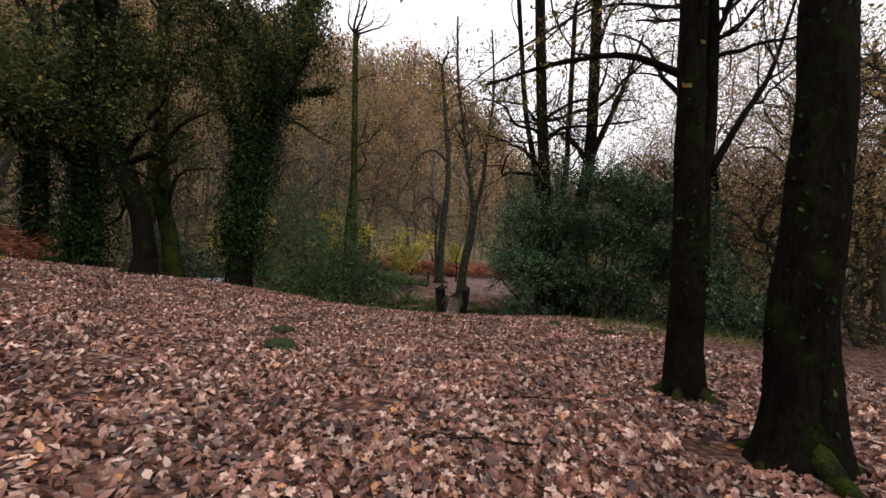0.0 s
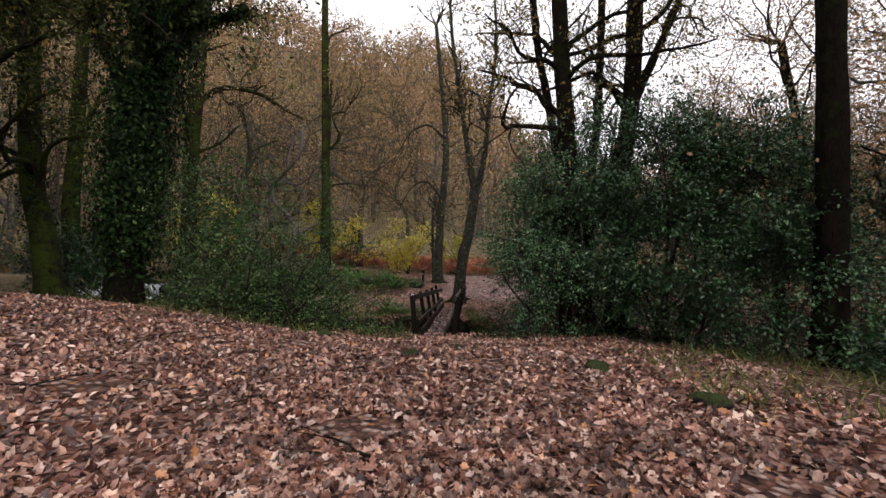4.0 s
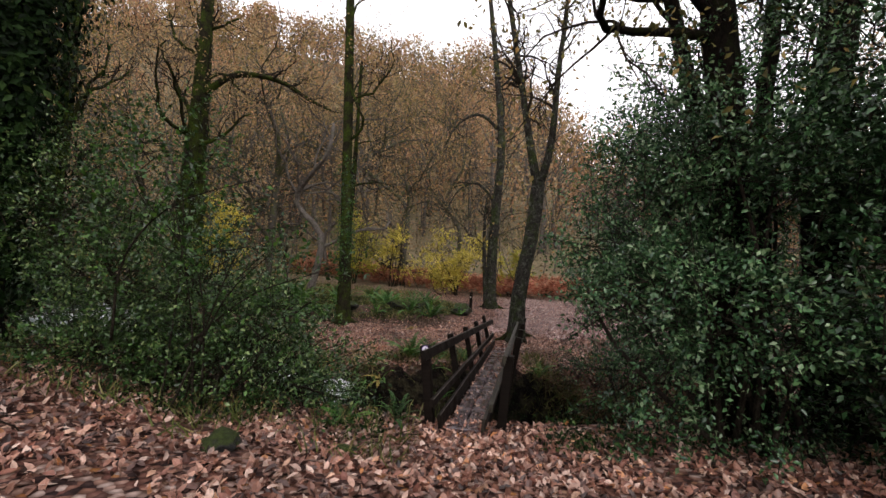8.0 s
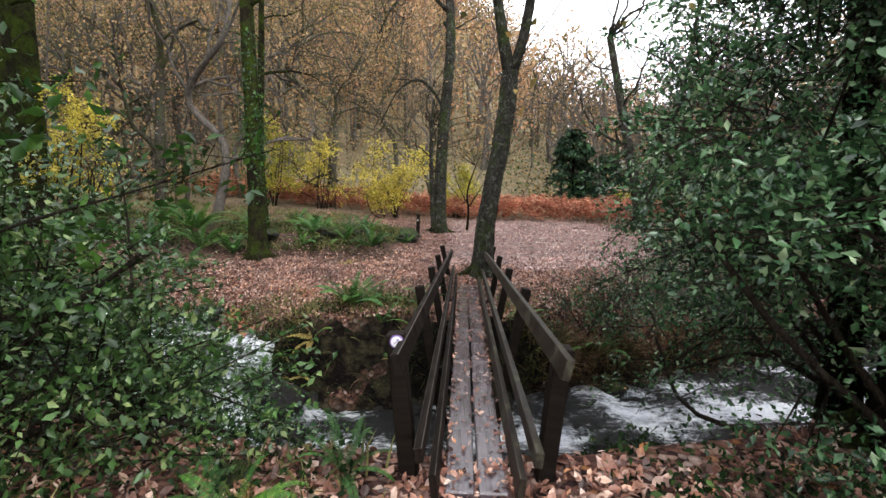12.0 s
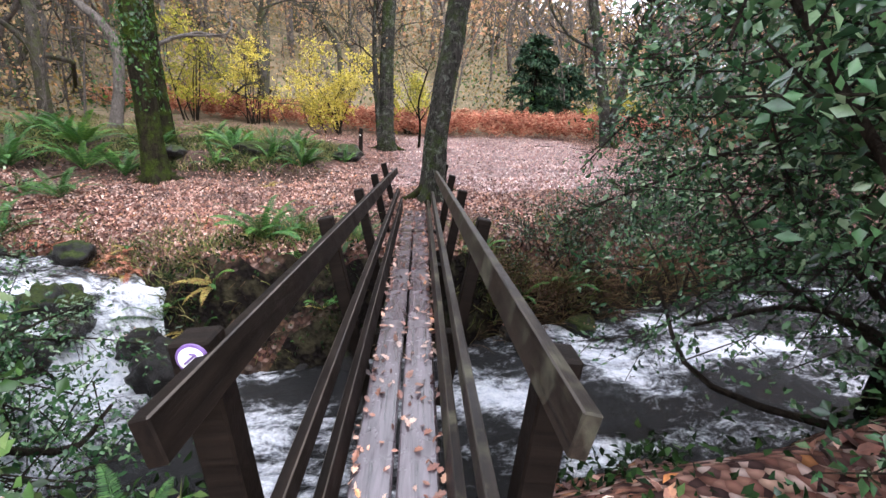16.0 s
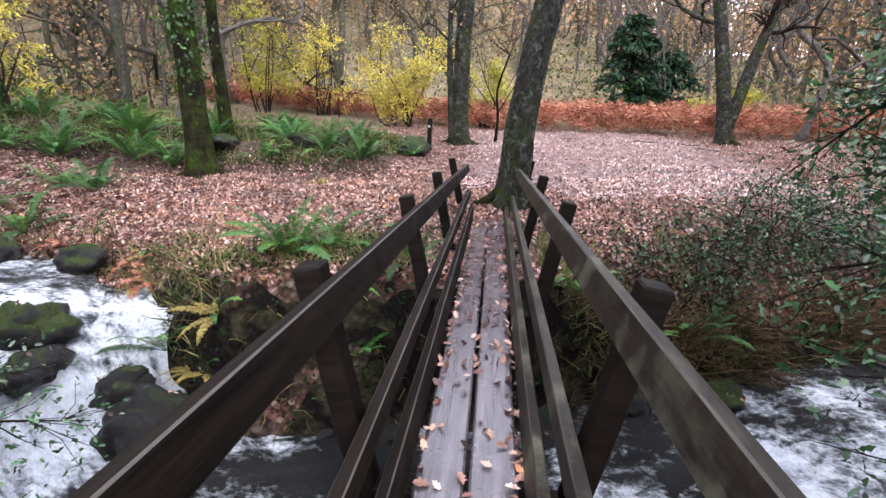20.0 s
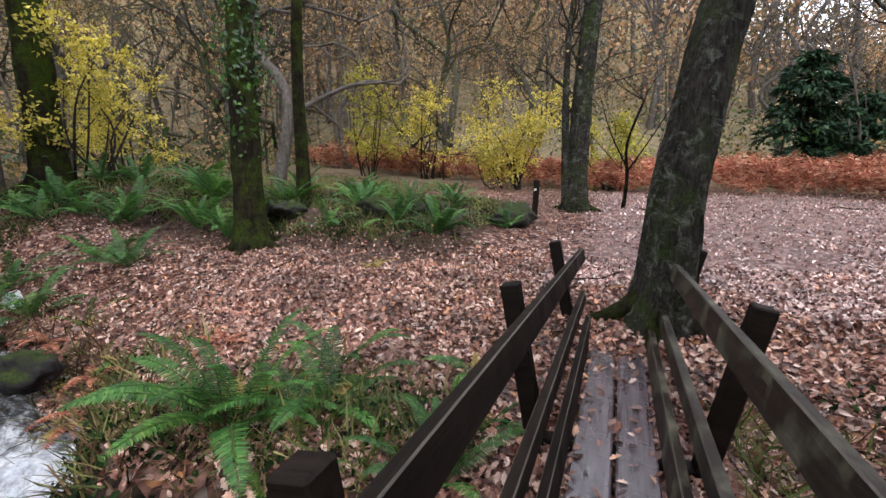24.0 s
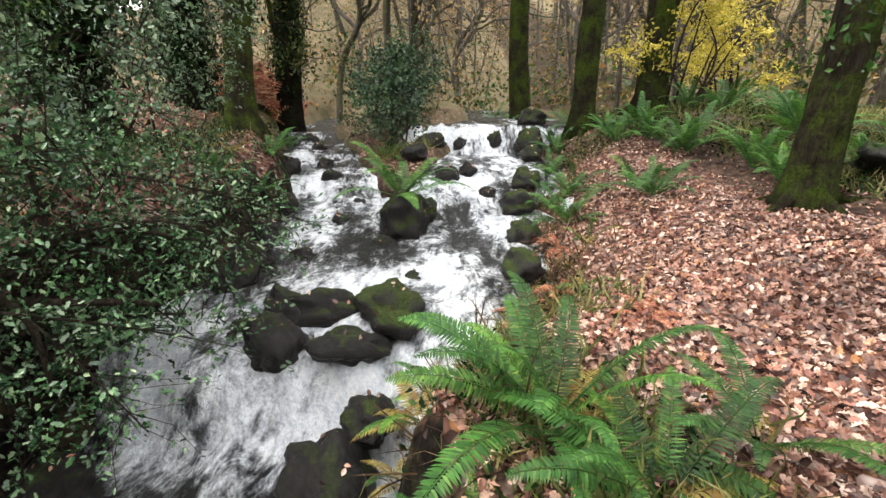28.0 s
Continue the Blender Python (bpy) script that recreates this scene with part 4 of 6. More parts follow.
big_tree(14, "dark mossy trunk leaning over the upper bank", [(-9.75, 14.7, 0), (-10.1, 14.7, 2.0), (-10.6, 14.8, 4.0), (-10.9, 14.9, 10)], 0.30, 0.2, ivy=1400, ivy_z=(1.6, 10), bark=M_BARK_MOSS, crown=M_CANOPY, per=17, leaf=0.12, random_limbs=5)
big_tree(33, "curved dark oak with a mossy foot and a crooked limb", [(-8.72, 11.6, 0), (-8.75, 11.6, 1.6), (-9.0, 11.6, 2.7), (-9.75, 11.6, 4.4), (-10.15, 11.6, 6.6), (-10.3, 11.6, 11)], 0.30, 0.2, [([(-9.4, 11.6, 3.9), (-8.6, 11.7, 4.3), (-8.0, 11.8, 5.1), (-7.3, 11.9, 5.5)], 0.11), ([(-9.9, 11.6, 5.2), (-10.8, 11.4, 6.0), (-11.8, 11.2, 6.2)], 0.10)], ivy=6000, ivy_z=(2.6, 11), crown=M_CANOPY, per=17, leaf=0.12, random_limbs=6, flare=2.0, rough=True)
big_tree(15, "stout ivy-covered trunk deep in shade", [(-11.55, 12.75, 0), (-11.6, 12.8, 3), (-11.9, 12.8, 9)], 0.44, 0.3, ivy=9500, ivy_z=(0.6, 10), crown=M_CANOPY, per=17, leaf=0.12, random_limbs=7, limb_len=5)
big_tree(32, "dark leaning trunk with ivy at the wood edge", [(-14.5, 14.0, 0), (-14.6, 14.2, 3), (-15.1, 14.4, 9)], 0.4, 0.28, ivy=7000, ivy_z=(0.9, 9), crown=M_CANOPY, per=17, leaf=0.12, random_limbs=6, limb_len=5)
big_tree(16, "mossy upright tree with a tuft of ivy on the far bank", [(-5.5, 23.0, 0), (-5.55, 23.1, 2), (-5.7, 23.3, 5), (-6.1, 23.8, 14)], 0.235, 0.15, bark=M_BARK_MOSS, ivy=2600, ivy_z=(0.9, 5.6), ivy_mat=M_LIME_DARK, crown=M_OAK, per=5, random_limbs=4, from_t=0.6)
big_tree(17, "tall mossy oak with a long arching branch", [(-12.4, 24.0, 0), (-12.4, 24.0, 5), (-12.4, 24.1, 9), (-12.6, 24.3, 15)], 0.36, 0.22, [([(-12.3, 24, 8.4), (-11.3, 24.6, 9.4), (-10, 25.6, 9.5), (-8.9, 26.4, 8.9), (-8.2, 26.9, 8.6)], 0.15)], bark=M_BARK_MOSS, crown=M_OAK, per=10, random_limbs=4)
big_tree(18, "bare broken snag standing behind the mossy tree", [(-6.5, 25.6, 0), (-6.6, 25.7, 3), (-6.48, 25.7, 5), (-6.4, 25.7, 7), (-6.35, 25.8, 10.2)], 0.15, 0.06, bark=M_BARK_MOSS, crown=None, random_limbs=3, limb_len=1.4, top=False, root=False)
big_tree(19, "slender lichen-grey trunk by the path beyond the bridge", [(-1.05, 28.6, 0), (-1.0, 28.7, 3), (-0.75, 29, 7), (-0.95, 29.3, 10), (-1.5, 29.8, 15)], 0.24, 0.10, [([(-1.25, 28.55, -0.2), (-1.4, 28.6, 3), (-1.35, 28.8, 5.0)], 0.12), ([(-0.9, 29.1, 8.2), (-1.8, 29, 8.9), (-2.8, 28.9, 8.4), (-3.4, 28.8, 7.3)], 0.09), ([(-0.9, 29.0, 4.6), (-1.7, 28.8, 5.6), (-2.6, 28.6, 5.3), (-3.3, 28.5, 4.0)], 0.07)], bark=M_BARK_LICHEN, crown=M_OAK, per=1, random_limbs=4)
big_tree(20, "leaning lichen-spotted tree forking at the end of the bridge", [(0.3, 21.75, 0), (0.42, 21.9, 1.2), (0.75, 22.3, 3.0), (0.88, 22.6, 4.35)], 0.235, 0.19, [([(0.86, 22.55, 4.2), (0.62, 22.7, 5.6), (0.25, 22.9, 8), (-0.25, 23.3, 11.5), (-0.4, 23.5, 15)], 0.15), ([(0.9, 22.6, 4.2), (1.25, 22.6, 5.6), (1.45, 22.7, 8), (1.7, 22.9, 10.5), (1.5, 23, 14)], 0.14)], bark=M_BARK_LICHEN, crown=M_OAK, per=1, flare=1.6, top=False, rough=True)
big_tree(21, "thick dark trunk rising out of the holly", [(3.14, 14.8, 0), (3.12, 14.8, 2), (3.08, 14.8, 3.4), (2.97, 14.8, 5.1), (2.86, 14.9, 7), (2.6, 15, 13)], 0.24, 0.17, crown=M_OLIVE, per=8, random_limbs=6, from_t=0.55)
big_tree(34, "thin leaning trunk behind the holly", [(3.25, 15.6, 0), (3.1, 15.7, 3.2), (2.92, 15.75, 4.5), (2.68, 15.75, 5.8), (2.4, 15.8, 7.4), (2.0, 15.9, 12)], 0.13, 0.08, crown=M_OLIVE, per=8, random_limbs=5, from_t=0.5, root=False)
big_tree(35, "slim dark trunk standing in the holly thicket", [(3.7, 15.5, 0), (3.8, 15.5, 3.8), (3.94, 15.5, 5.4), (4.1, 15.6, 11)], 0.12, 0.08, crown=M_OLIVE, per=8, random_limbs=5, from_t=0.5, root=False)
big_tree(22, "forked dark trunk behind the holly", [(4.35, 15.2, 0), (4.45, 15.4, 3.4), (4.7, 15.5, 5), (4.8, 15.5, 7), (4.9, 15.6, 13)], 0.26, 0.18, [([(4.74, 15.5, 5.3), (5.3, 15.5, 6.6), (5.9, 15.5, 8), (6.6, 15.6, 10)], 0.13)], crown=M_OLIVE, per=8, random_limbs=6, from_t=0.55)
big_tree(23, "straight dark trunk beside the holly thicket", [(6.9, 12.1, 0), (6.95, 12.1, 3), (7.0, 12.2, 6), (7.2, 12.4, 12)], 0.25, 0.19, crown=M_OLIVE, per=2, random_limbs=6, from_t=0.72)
for seed, x, y in ((24, 12.7, 15.9), (25, 14.5, 18.5), (26, 10.8, 18.9)):
    big_tree(seed, "crooked spreading oak with twisting bare limbs", [(x, y, 0), (x - 0.3, y, 2), (x + 0.4, y, 4.5), (x - 0.2, y, 8.5)], 0.21, 0.10, crown=M_OAK, per=13, random_limbs=12, from_t=0.42, limb_len=5.0)
big_tree(27, "twin-stemmed grey tree at the clearing's edge", [(7.2, 30.4, 0), (6.9, 30.6, 2), (6.3, 30.9, 5), (5.7, 31.2, 8)], 0.24, 0.13, [([(7.15, 30.45, 0.3), (7.7, 30.5, 3), (8.6, 30.7, 6), (9.2, 31, 10)], 0.2)], bark=M_BARK_LICHEN, crown=M_OAK, per=1, random_limbs=4, flare=1.4)
big_tree(28, "mossy trunk on the far bank upstream", [(-11.2, 22.0, 0), (-11.15, 22.0, 3), (-11.0, 22.2, 7), (-10.8, 22.4, 13)], 0.27, 0.18, bark=M_BARK_MOSS, ivy=500, ivy_z=(0, 3), crown=M_OAK, per=4, random_limbs=4)
big_tree(29, "mossy trunk beside the upper falls", [(-15.2, 21.2, 0), (-15.4, 21.0, 3), (-15.3, 21.1, 7), (-15, 21, 13)], 0.34, 0.2, bark=M_BARK_MOSS, crown=M_OAK, per=4, random_limbs=4)
big_tree(31, "thin bare sapling by the path", [(0.0, 29.6, 0), (0.05, 29.6, 0.8), (0.0, 29.6, 1.6), (0.3, 29.6, 2.6)], 0.05, 0.025, [([(0.02, 29.6, 0.9), (0.5, 29.6, 1.7), (1.0, 29.6, 2.6)], 0.025), ([(0.0, 29.6, 1.1), (-0.4, 29.6, 1.9), (-0.7, 29.5, 2.8)], 0.022)], crown=None, root=False, flare=1.2, category="sapling")


# ---- woods behind: a few grown trees, copied ----
def wood_tree(seed, height, r, crown, per, leaf, lean=0.4, bark=M_BARK_PALE):
    rng = np.random.default_rng(seed)
    top = np.array([rng.normal() * lean, rng.normal() * lean, height * 0.55])
    t = thing("tree", "moss-grown oak with crooked limbs and thinning autumn leaves", "tree", (0, 0, 0), "woodland trees")
    g, P, R = trunk_geo(rng, [(0, 0, -0.4), top * 0.3 + rng.normal(size=3) * [0.4, 0.4, 0.1], top * 0.55 + rng.normal(size=3) * [0.7, 0.7, 0.1], top * 0.8 + rng.normal(size=3) * [0.8, 0.8, 0.1], top], r, r * 0.45, 9, 1.6, 16, 0.06)
    part("trunk", g, bark, t)
    store = {}
    for _ in range(10):
        k = rng.integers(3, len(P))
        a = rng.uniform(0, 2 * np.pi)
        grow(rng, P[k], unit(np.array([math.cos(a), math.sin(a), rng.uniform(0.3, 1.5)])), height * rng.uniform(0.28, 0.45), R[k] * 0.6, 0, 2, store, 0.42, 0.08, (3, 5), n=7)
    w = wood(store, 0, 2, 5, False)
    part("branchwork", w, bark, t, kind="stuff")
    part("crown", foliage(rng, store, 2, per, leaf, DIAMOND, 0.45, 0.2), crown, t, "autumn leaves", kind="stuff")
    return t


KINDS = [wood_tree(101, 15, 0.19, M_OAK, 24, 0.12), wood_tree(102, 17, 0.22, M_OLIVE, 28, 0.12), wood_tree(103, 14, 0.16, M_OAK, 16, 0.115, 0.8), wood_tree(104, 16, 0.18, M_ORANGE, 20, 0.12), wood_tree(105, 12, 0.15, M_OLIVE, 20, 0.12, 0.9), wood_tree(106, 14, 0.15, M_OLIVE, 3, 0.11, 0.9, M_BARK_GREY)]
rng = np.random.default_rng(7)
placed = []


def clear(x, y):
    """Whether a wood tree may stand here: off the stream, the path, the clearing and the walk."""
    c, w, _ = stream(x)
    if (x > -19 and abs(y - c) < w + 1.2) or (-9 < x < 10 and -2 < y < 33 - 0.3 * min(x, 0)) or (x < 0 and y < 3 and x > -11) or (0 < x < 11 and y < 9) or (-15 < x < -9 and 12 < y < 25) or (-19 < x < -8 and 2 < y < 14) or (3 < x < 13 and 33 < y < 42):
        return False
    return all((x - a) ** 2 + (y - b) ** 2 > 5.5 for a, b in placed)


spots = []
for _ in range(4000):
    a, r = rng.uniform(0, 2 * np.pi), rng.uniform(11, 46)
    x, y = r * math.cos(a) - 2, 20 + r * math.sin(a)
    if y < -8 and rng.random() < 0.7:
        continue
    if -2 < x < 12 and y > 33 and rng.random() < 0.35:
        continue
    if (x < -12 and 6 < y < 32 and rng.random() < 0.5) or (y > 36 and rng.random() < 0.2):
        continue
    if clear(x, y):
        placed.append((x, y))
        spots.append((x, y))
    if len(spots) >= 170:
        break
for k, (x, y) in enumerate(spots):
    src = KINDS[k % len(KINDS)]
    if k >= len(KINDS) and -5 < x < 16 and y > 30 and k % 4:
        src = KINDS[5]
    s = rng.uniform(0.75, 1.15) * (0.8 if -3 < x < 12 and y > 30 else 1.0)
    m = Matrix.Translation((x, y, float(land(x, y)))) @ Matrix.Rotation(rng.uniform(0, 6.28), 4, "Z") @ Matrix.Diagonal((s, s, s * rng.uniform(0.9, 1.15), 1))
    if k < len(KINDS):
        src.matrix_basis = m
    else:
        ob = copy_thing(src, m)
        ob.matrix_basis = m

for k, (x, y) in enumerate(((13, 10), (16, 13), (12.5, 21.5), (17, 19), (19, 9), (16, 25), (20, 15), (18, 28), (14, 5), (22, 21))):
    s = rng.uniform(0.55, 0.8)
    m = Matrix.Translation((x, y, float(land(x, y)))) @ Matrix.Rotation(rng.uniform(0, 6.28), 4, "Z") @ Matrix.Diagonal((s, s, s, 1))
    copy_thing(KINDS[(1, 3, 4)[k % 3]], m).matrix_basis = m


# the wooded hillside beyond
def far_woods():
    rng = np.random.default_rng(21)
    trunks, leafs = Geo(), [Geo(), Geo(), Geo()]
    made = 0
    while made < 1000:
        x, y = rng.uniform(-120, 110), 42 + 110 * rng.random() ** 1.5
        if x < -30:
            y = rng.uniform(-10, 150)
        if math.hypot(x, y - 20) < 27 or (abs(x) < 10 and y < 47) or (x > 6 and rng.random() < 0.15):
            continue
        made += 1
        z, h = float(land(x, y)), rng.uniform(9, 15)
        p0 = np.array([x, y, z - 0.5])
        trunks.add(*tube(curve([p0, p0 + [rng.normal() * 0.4, 0, h * 0.4], p0 + [rng.normal() * 1.2, 0, h * 0.75]], 5), np.linspace(0.22, 0.06, 5), 4, cap=False))
        for _ in range(7):
            b = p0 + [0, 0, h * rng.uniform(0.3, 0.7)]
            a = rng.uniform(0, 6.28)
            q = b + np.array([math.cos(a), math.sin(a), rng.uniform(0.4, 1.6)]) * h * 0.22
            trunks.add(*tube(np.array([b, (b + q) / 2 + rng.normal(size=3) * 0.3, q]), np.array([0.08, 0.05, 0.02]), 3, cap=False))
        n = 300 if y < 80 and -50 < x < 40 else 170
        d = unit(rng.normal(size=(n, 3))) * rng.uniform(0.55, 1.0, n)[:, None] ** 0.7
        pos = p0 + [0, 0, h * 0.55] + d * [h * 0.27, h * 0.27, h * 0.44] + rng.normal(size=(n, 3)) * 0.35
        leafs[rng.choice(3, p=[0.45, 0.2, 0.35])].add(*scatter(DIAMOND[0], DIAMOND[1], loose(rng, n, 0.1), pos, rng.uniform(0.18, 0.44, n) * max(1.0, math.hypot(x, y) / 62)))
    hill = thing("far_woods", "wooded hillside of oak and beech in autumn colour", "woods", (0, 90, 0), kind="stuff")
    part("trunks", trunks, M_BARK_GREY, hill, kind="stuff")
    for g, mt in zip(leafs, (M_OAK, M_OLIVE, M_ORANGE)):
        part("foliage", g, mt, hill, kind="stuff")


far_woods()


# ---- evergreen bushes ----
def bush(seed, name, label, base, blobs, mat, n, leaf=0.07, template=FOLD, stems=6, twig=True, flat=0.35, thick=0.035):
    """A bush: stems from the base out to its lobes, sprays of leaves through them."""
    rng = np.random.default_rng(seed)
    bx, by = base
    bz = float(land(bx, by))
    t = thing(name, label, "bush", (bx, by, bz), "yellow bushes" if mat in (M_YELLOW, M_LIME) else "evergreen bushes")
    total = sum(b[3] * b[4] * b[5] for b in blobs)
    gl, gt = Geo(), Geo()
    for cx, cy, cz, rx, ry, rz in blobs:
        m = max(30, int(n / 12 * rx * ry * rz / total))
        d = unit(rng.normal(size=(m, 3)))
        bumpy = 1 + 0.22 * np.sin(5 * d[:, 0] + cx) * np.sin(4 * d[:, 1] + cy) + 0.2 * np.sin(7 * d[:, 2] + cz)
        rr = rng.uniform(0.25, 1.0, m) ** 0.5 * bumpy
        c = np.array([cx, cy, cz])
        p = c + d * rr[:, None] * [rx, ry, rz]
        if n > 40000:
            clump = np.sin(3.1 * p[:, 0] + 1.2 * p[:, 2]) * np.sin(2.9 * p[:, 1] + 0.7) + np.sin(3.7 * p[:, 2] + 1.1 * p[:, 0])
            p = p[clump > -0.6]
            d, m = d[clump > -0.6], len(p)
        out = unit(d + rng.normal(size=(m, 3)) * 0.5 + [0, 0, 0.15])
        L = rng.uniform(0.25, 0.55, m)
        for k in range(12):
            f = (k + rng.random(m)) / 12
            pos = p + out * (L * f)[:, None] + rng.normal(size=(m, 3)) * 0.03
            fwd = unit(out * 0.5 + rng.normal(size=(m, 3)))
            ok = pos[:, 2] > land(pos[:, 0], pos[:, 1]) + 0.04
            M = basis(fwd, rng.normal(size=(m, 3)) * (1 - flat) + [0, 0, flat])
            gl.add(*scatter(template[0], template[1], M[ok], pos[ok], (leaf * rng.uniform(0.65, 1.3, m))[ok]))
        if twig:
            for k in range(0, m, 4):
                gt.add(*tube(np.array([p[k] - out[k] * 0.35, p[k], p[k] + out[k] * L[k]]), np.array([0.008, 0.006, 0.003]), 3, cap=False))
    part("foliage", gl, mat, t, kind="stuff")
    for _ in range(stems):
        b = blobs[rng.integers(len(blobs))]
        end = np.array(b[:3]) + rng.normal(size=3) * np.array(b[3:]) * 0.4
        s = np.array([bx + rng.normal() * 0.25, by + rng.normal() * 0.25, bz - 0.1])
        midp = (s + end) / 2 + rng.normal(size=3) * 0.25
        gt2 = Geo().add(*tube(curve([s, midp, end], 9), np.linspace(thick, thick * 0.33, 9), 6))
        part("stem", gt2, M_TWIG, t)
    if twig:
        part("twig_mass", gt, M_TWIG, t, kind="stuff")
    return t


bush(41, "holly_bush", "tall dense dark-green holly at the wood edge", (4.9, 13.6), [(4.9, 13.6, 1.6, 1.8, 1.4, 1.9), (4.4, 13.5, 3.3, 1.4, 1.2, 1.4), (5.8, 12.6, 1.1, 1.5, 1.2, 1.3), (5.6, 13.8, 3.4, 1.3, 1.1, 1.0), (6.7, 13.2, 2.6, 1.3, 1.1, 1.2), (7.6, 13.4, 1.6, 1.2, 1.1, 1.5), (6.5, 13.9, 3.9, 1.3, 1.0, 1.0)], M_HOLLY, 98000, 0.075, stems=12, flat=0.62)
bush(53, "holly_bush", "glossy holly in lit-toned green crowding the bridge end", (3.1, 13.9), [(3.0, 14.1, 1.2, 1.7, 1.1, 1.6), (2.1, 14.8, 2.0, 0.9, 0.9, 1.2), (2.9, 14.2, 2.9, 1.0, 0.9, 1.0)], M_LIT_HOLLY, 42000, 0.062, stems=10, flat=0.6)
bush(42, "holly_bush", "spreading holly thicket along the bank top", (-3.6, 13.9), [(-3.2, 14.2, 0.25, 1.6, 0.8, 0.7), (-4.9, 13.9, 0.3, 1.2, 0.8, 0.6), (-2.2, 14.5, -0.1, 0.6, 0.5, 0.4), (-2.7, 14.3, 0.8, 0.6, 0.5, 0.6), (-3.7, 14.1, 1.1, 0.8, 0.6, 0.8), (-4.8, 13.95, 1.4, 0.8, 0.6, 0.9), (-5.7, 13.9, 2.3, 0.7, 0.6, 1.0)], M_THICKET, 28000, 0.060, stems=14)
bush(43, "holly_bush", "holly branches reaching over the water by the rail", (3.3, 15.2), [(2.9, 15.6, 0.7, 0.9, 0.8, 0.9), (2.5, 16.4, 1.7, 0.9, 0.9, 1.3), (3.2, 17.5, 1.2, 1.1, 1.0, 1.3), (3.9, 18.5, 0.8, 1.1, 0.9, 1.1), (3.4, 16.4, 3.4, 1.2, 1.0, 1.2), (2.2, 15.5, 2.9, 0.8, 0.8, 1.0), (4.4, 17.0, 0.9, 1.2, 1.0, 1.6), (2.3, 16.6, -0.1, 0.6, 0.6, 0.5), (2.7, 15.3, 4.0, 0.9, 0.8, 0.9), (3.7, 15.3, 4.4, 1.0, 0.9, 0.9)], M_LIT_HOLLY, 38000, 0.055, HOLLY, stems=12)
bush(44, "holly_bush", "holly hanging over the upstream bank", (-3.3, 15.2), [(-3.2, 15.6, -0.5, 0.9, 0.7, 0.6), (-4.6, 15.7, -0.2, 1.1, 0.8, 0.7), (-6.2, 15.5, -0.2, 1.0, 0.7, 0.5), (-2.3, 15.4, -0.9, 0.7, 0.6, 0.5), (-3.9, 16.3, -0.5, 0.8, 0.5, 0.4), (-2.9, 16.2, -1.0, 0.7, 0.5, 0.4), (-3.6, 16.8, -0.75, 0.7, 0.5, 0.25), (-4.6, 16.8, -0.35, 0.8, 0.5, 0.25), (-3.6, 16.0, 0.5, 0.7, 0.5, 0.5)], M_LIT_HOLLY, 14500, 0.05, HOLLY, stems=12)
bush(45, "holly_bush", "shaded holly thicket at the wood edge", (7.6, 10.8), [(7.4, 10.8, 0.1, 1.3, 1.1, 0.7), (8.7, 11.6, 0.0, 1.3, 1.2, 0.6)], M_HOLLY, 12000, 0.085, stems=6, flat=0.55)


def conifer(seed, x, y, height, reach):
    """Drooping tiers of needle sprays round a straight stem."""
    rng = np.random.default_rng(seed)
    z = float(land(x, y))
    t = thing("conifer", "dark green conifer with drooping tiers behind the bracken", "tree", (x, y, z))
    part("trunk", Geo().add(*tube(np.array([(x, y, z - 0.2), (x, y, z + height * 0.6), (x, y, z + height)]), np.array([0.24, 0.14, 0.03]), 8)), M_BARK, t)
    gn, gb = Geo(), Geo()
    for k in range(70):
        f = rng.uniform(0.06, 0.98)
        a = rng.uniform(0, 2 * np.pi)
        L = reach * (1 - f) ** 0.75 * rng.uniform(0.65, 1.15) + 0.25
        d = np.array([math.cos(a), math.sin(a), 0])
        s = np.linspace(0, 1, 7)[:, None]
        P = np.array([x, y, z + f * height]) + d * L * s + np.array([0, 0, 1]) * (0.25 * s - 0.55 * s**2) * L * 0.6
        gb.add(*tube(P, np.linspace(0.035, 0.006, 7), 4, cap=False))
        n = int(90 * L / reach) + 25
        u = rng.random(n) ** 0.7
        Q = np.stack([np.interp(u, s[:, 0], P[:, q]) for q in range(3)], -1) + rng.normal(size=(n, 3)) * [0.16, 0.16, 0.07] * (1.2 - u)[:, None]
        fwd = unit(d * 0.8 + rng.normal(size=(n, 3)) * 0.5 + [0, 0, -0.45])
        gn.add(*scatter(FOLD[0] * [0.6, 1, 1], FOLD[1], basis(fwd, rng.normal(size=(n, 3)) * 0.5 + [0, 0, 1]), Q, rng.uniform(0.18, 0.42, n)))
    part("branchwork", gb, M_TWIG, t, kind="stuff")
    part("foliage", gn, M_CONIFER, t, kind="stuff")


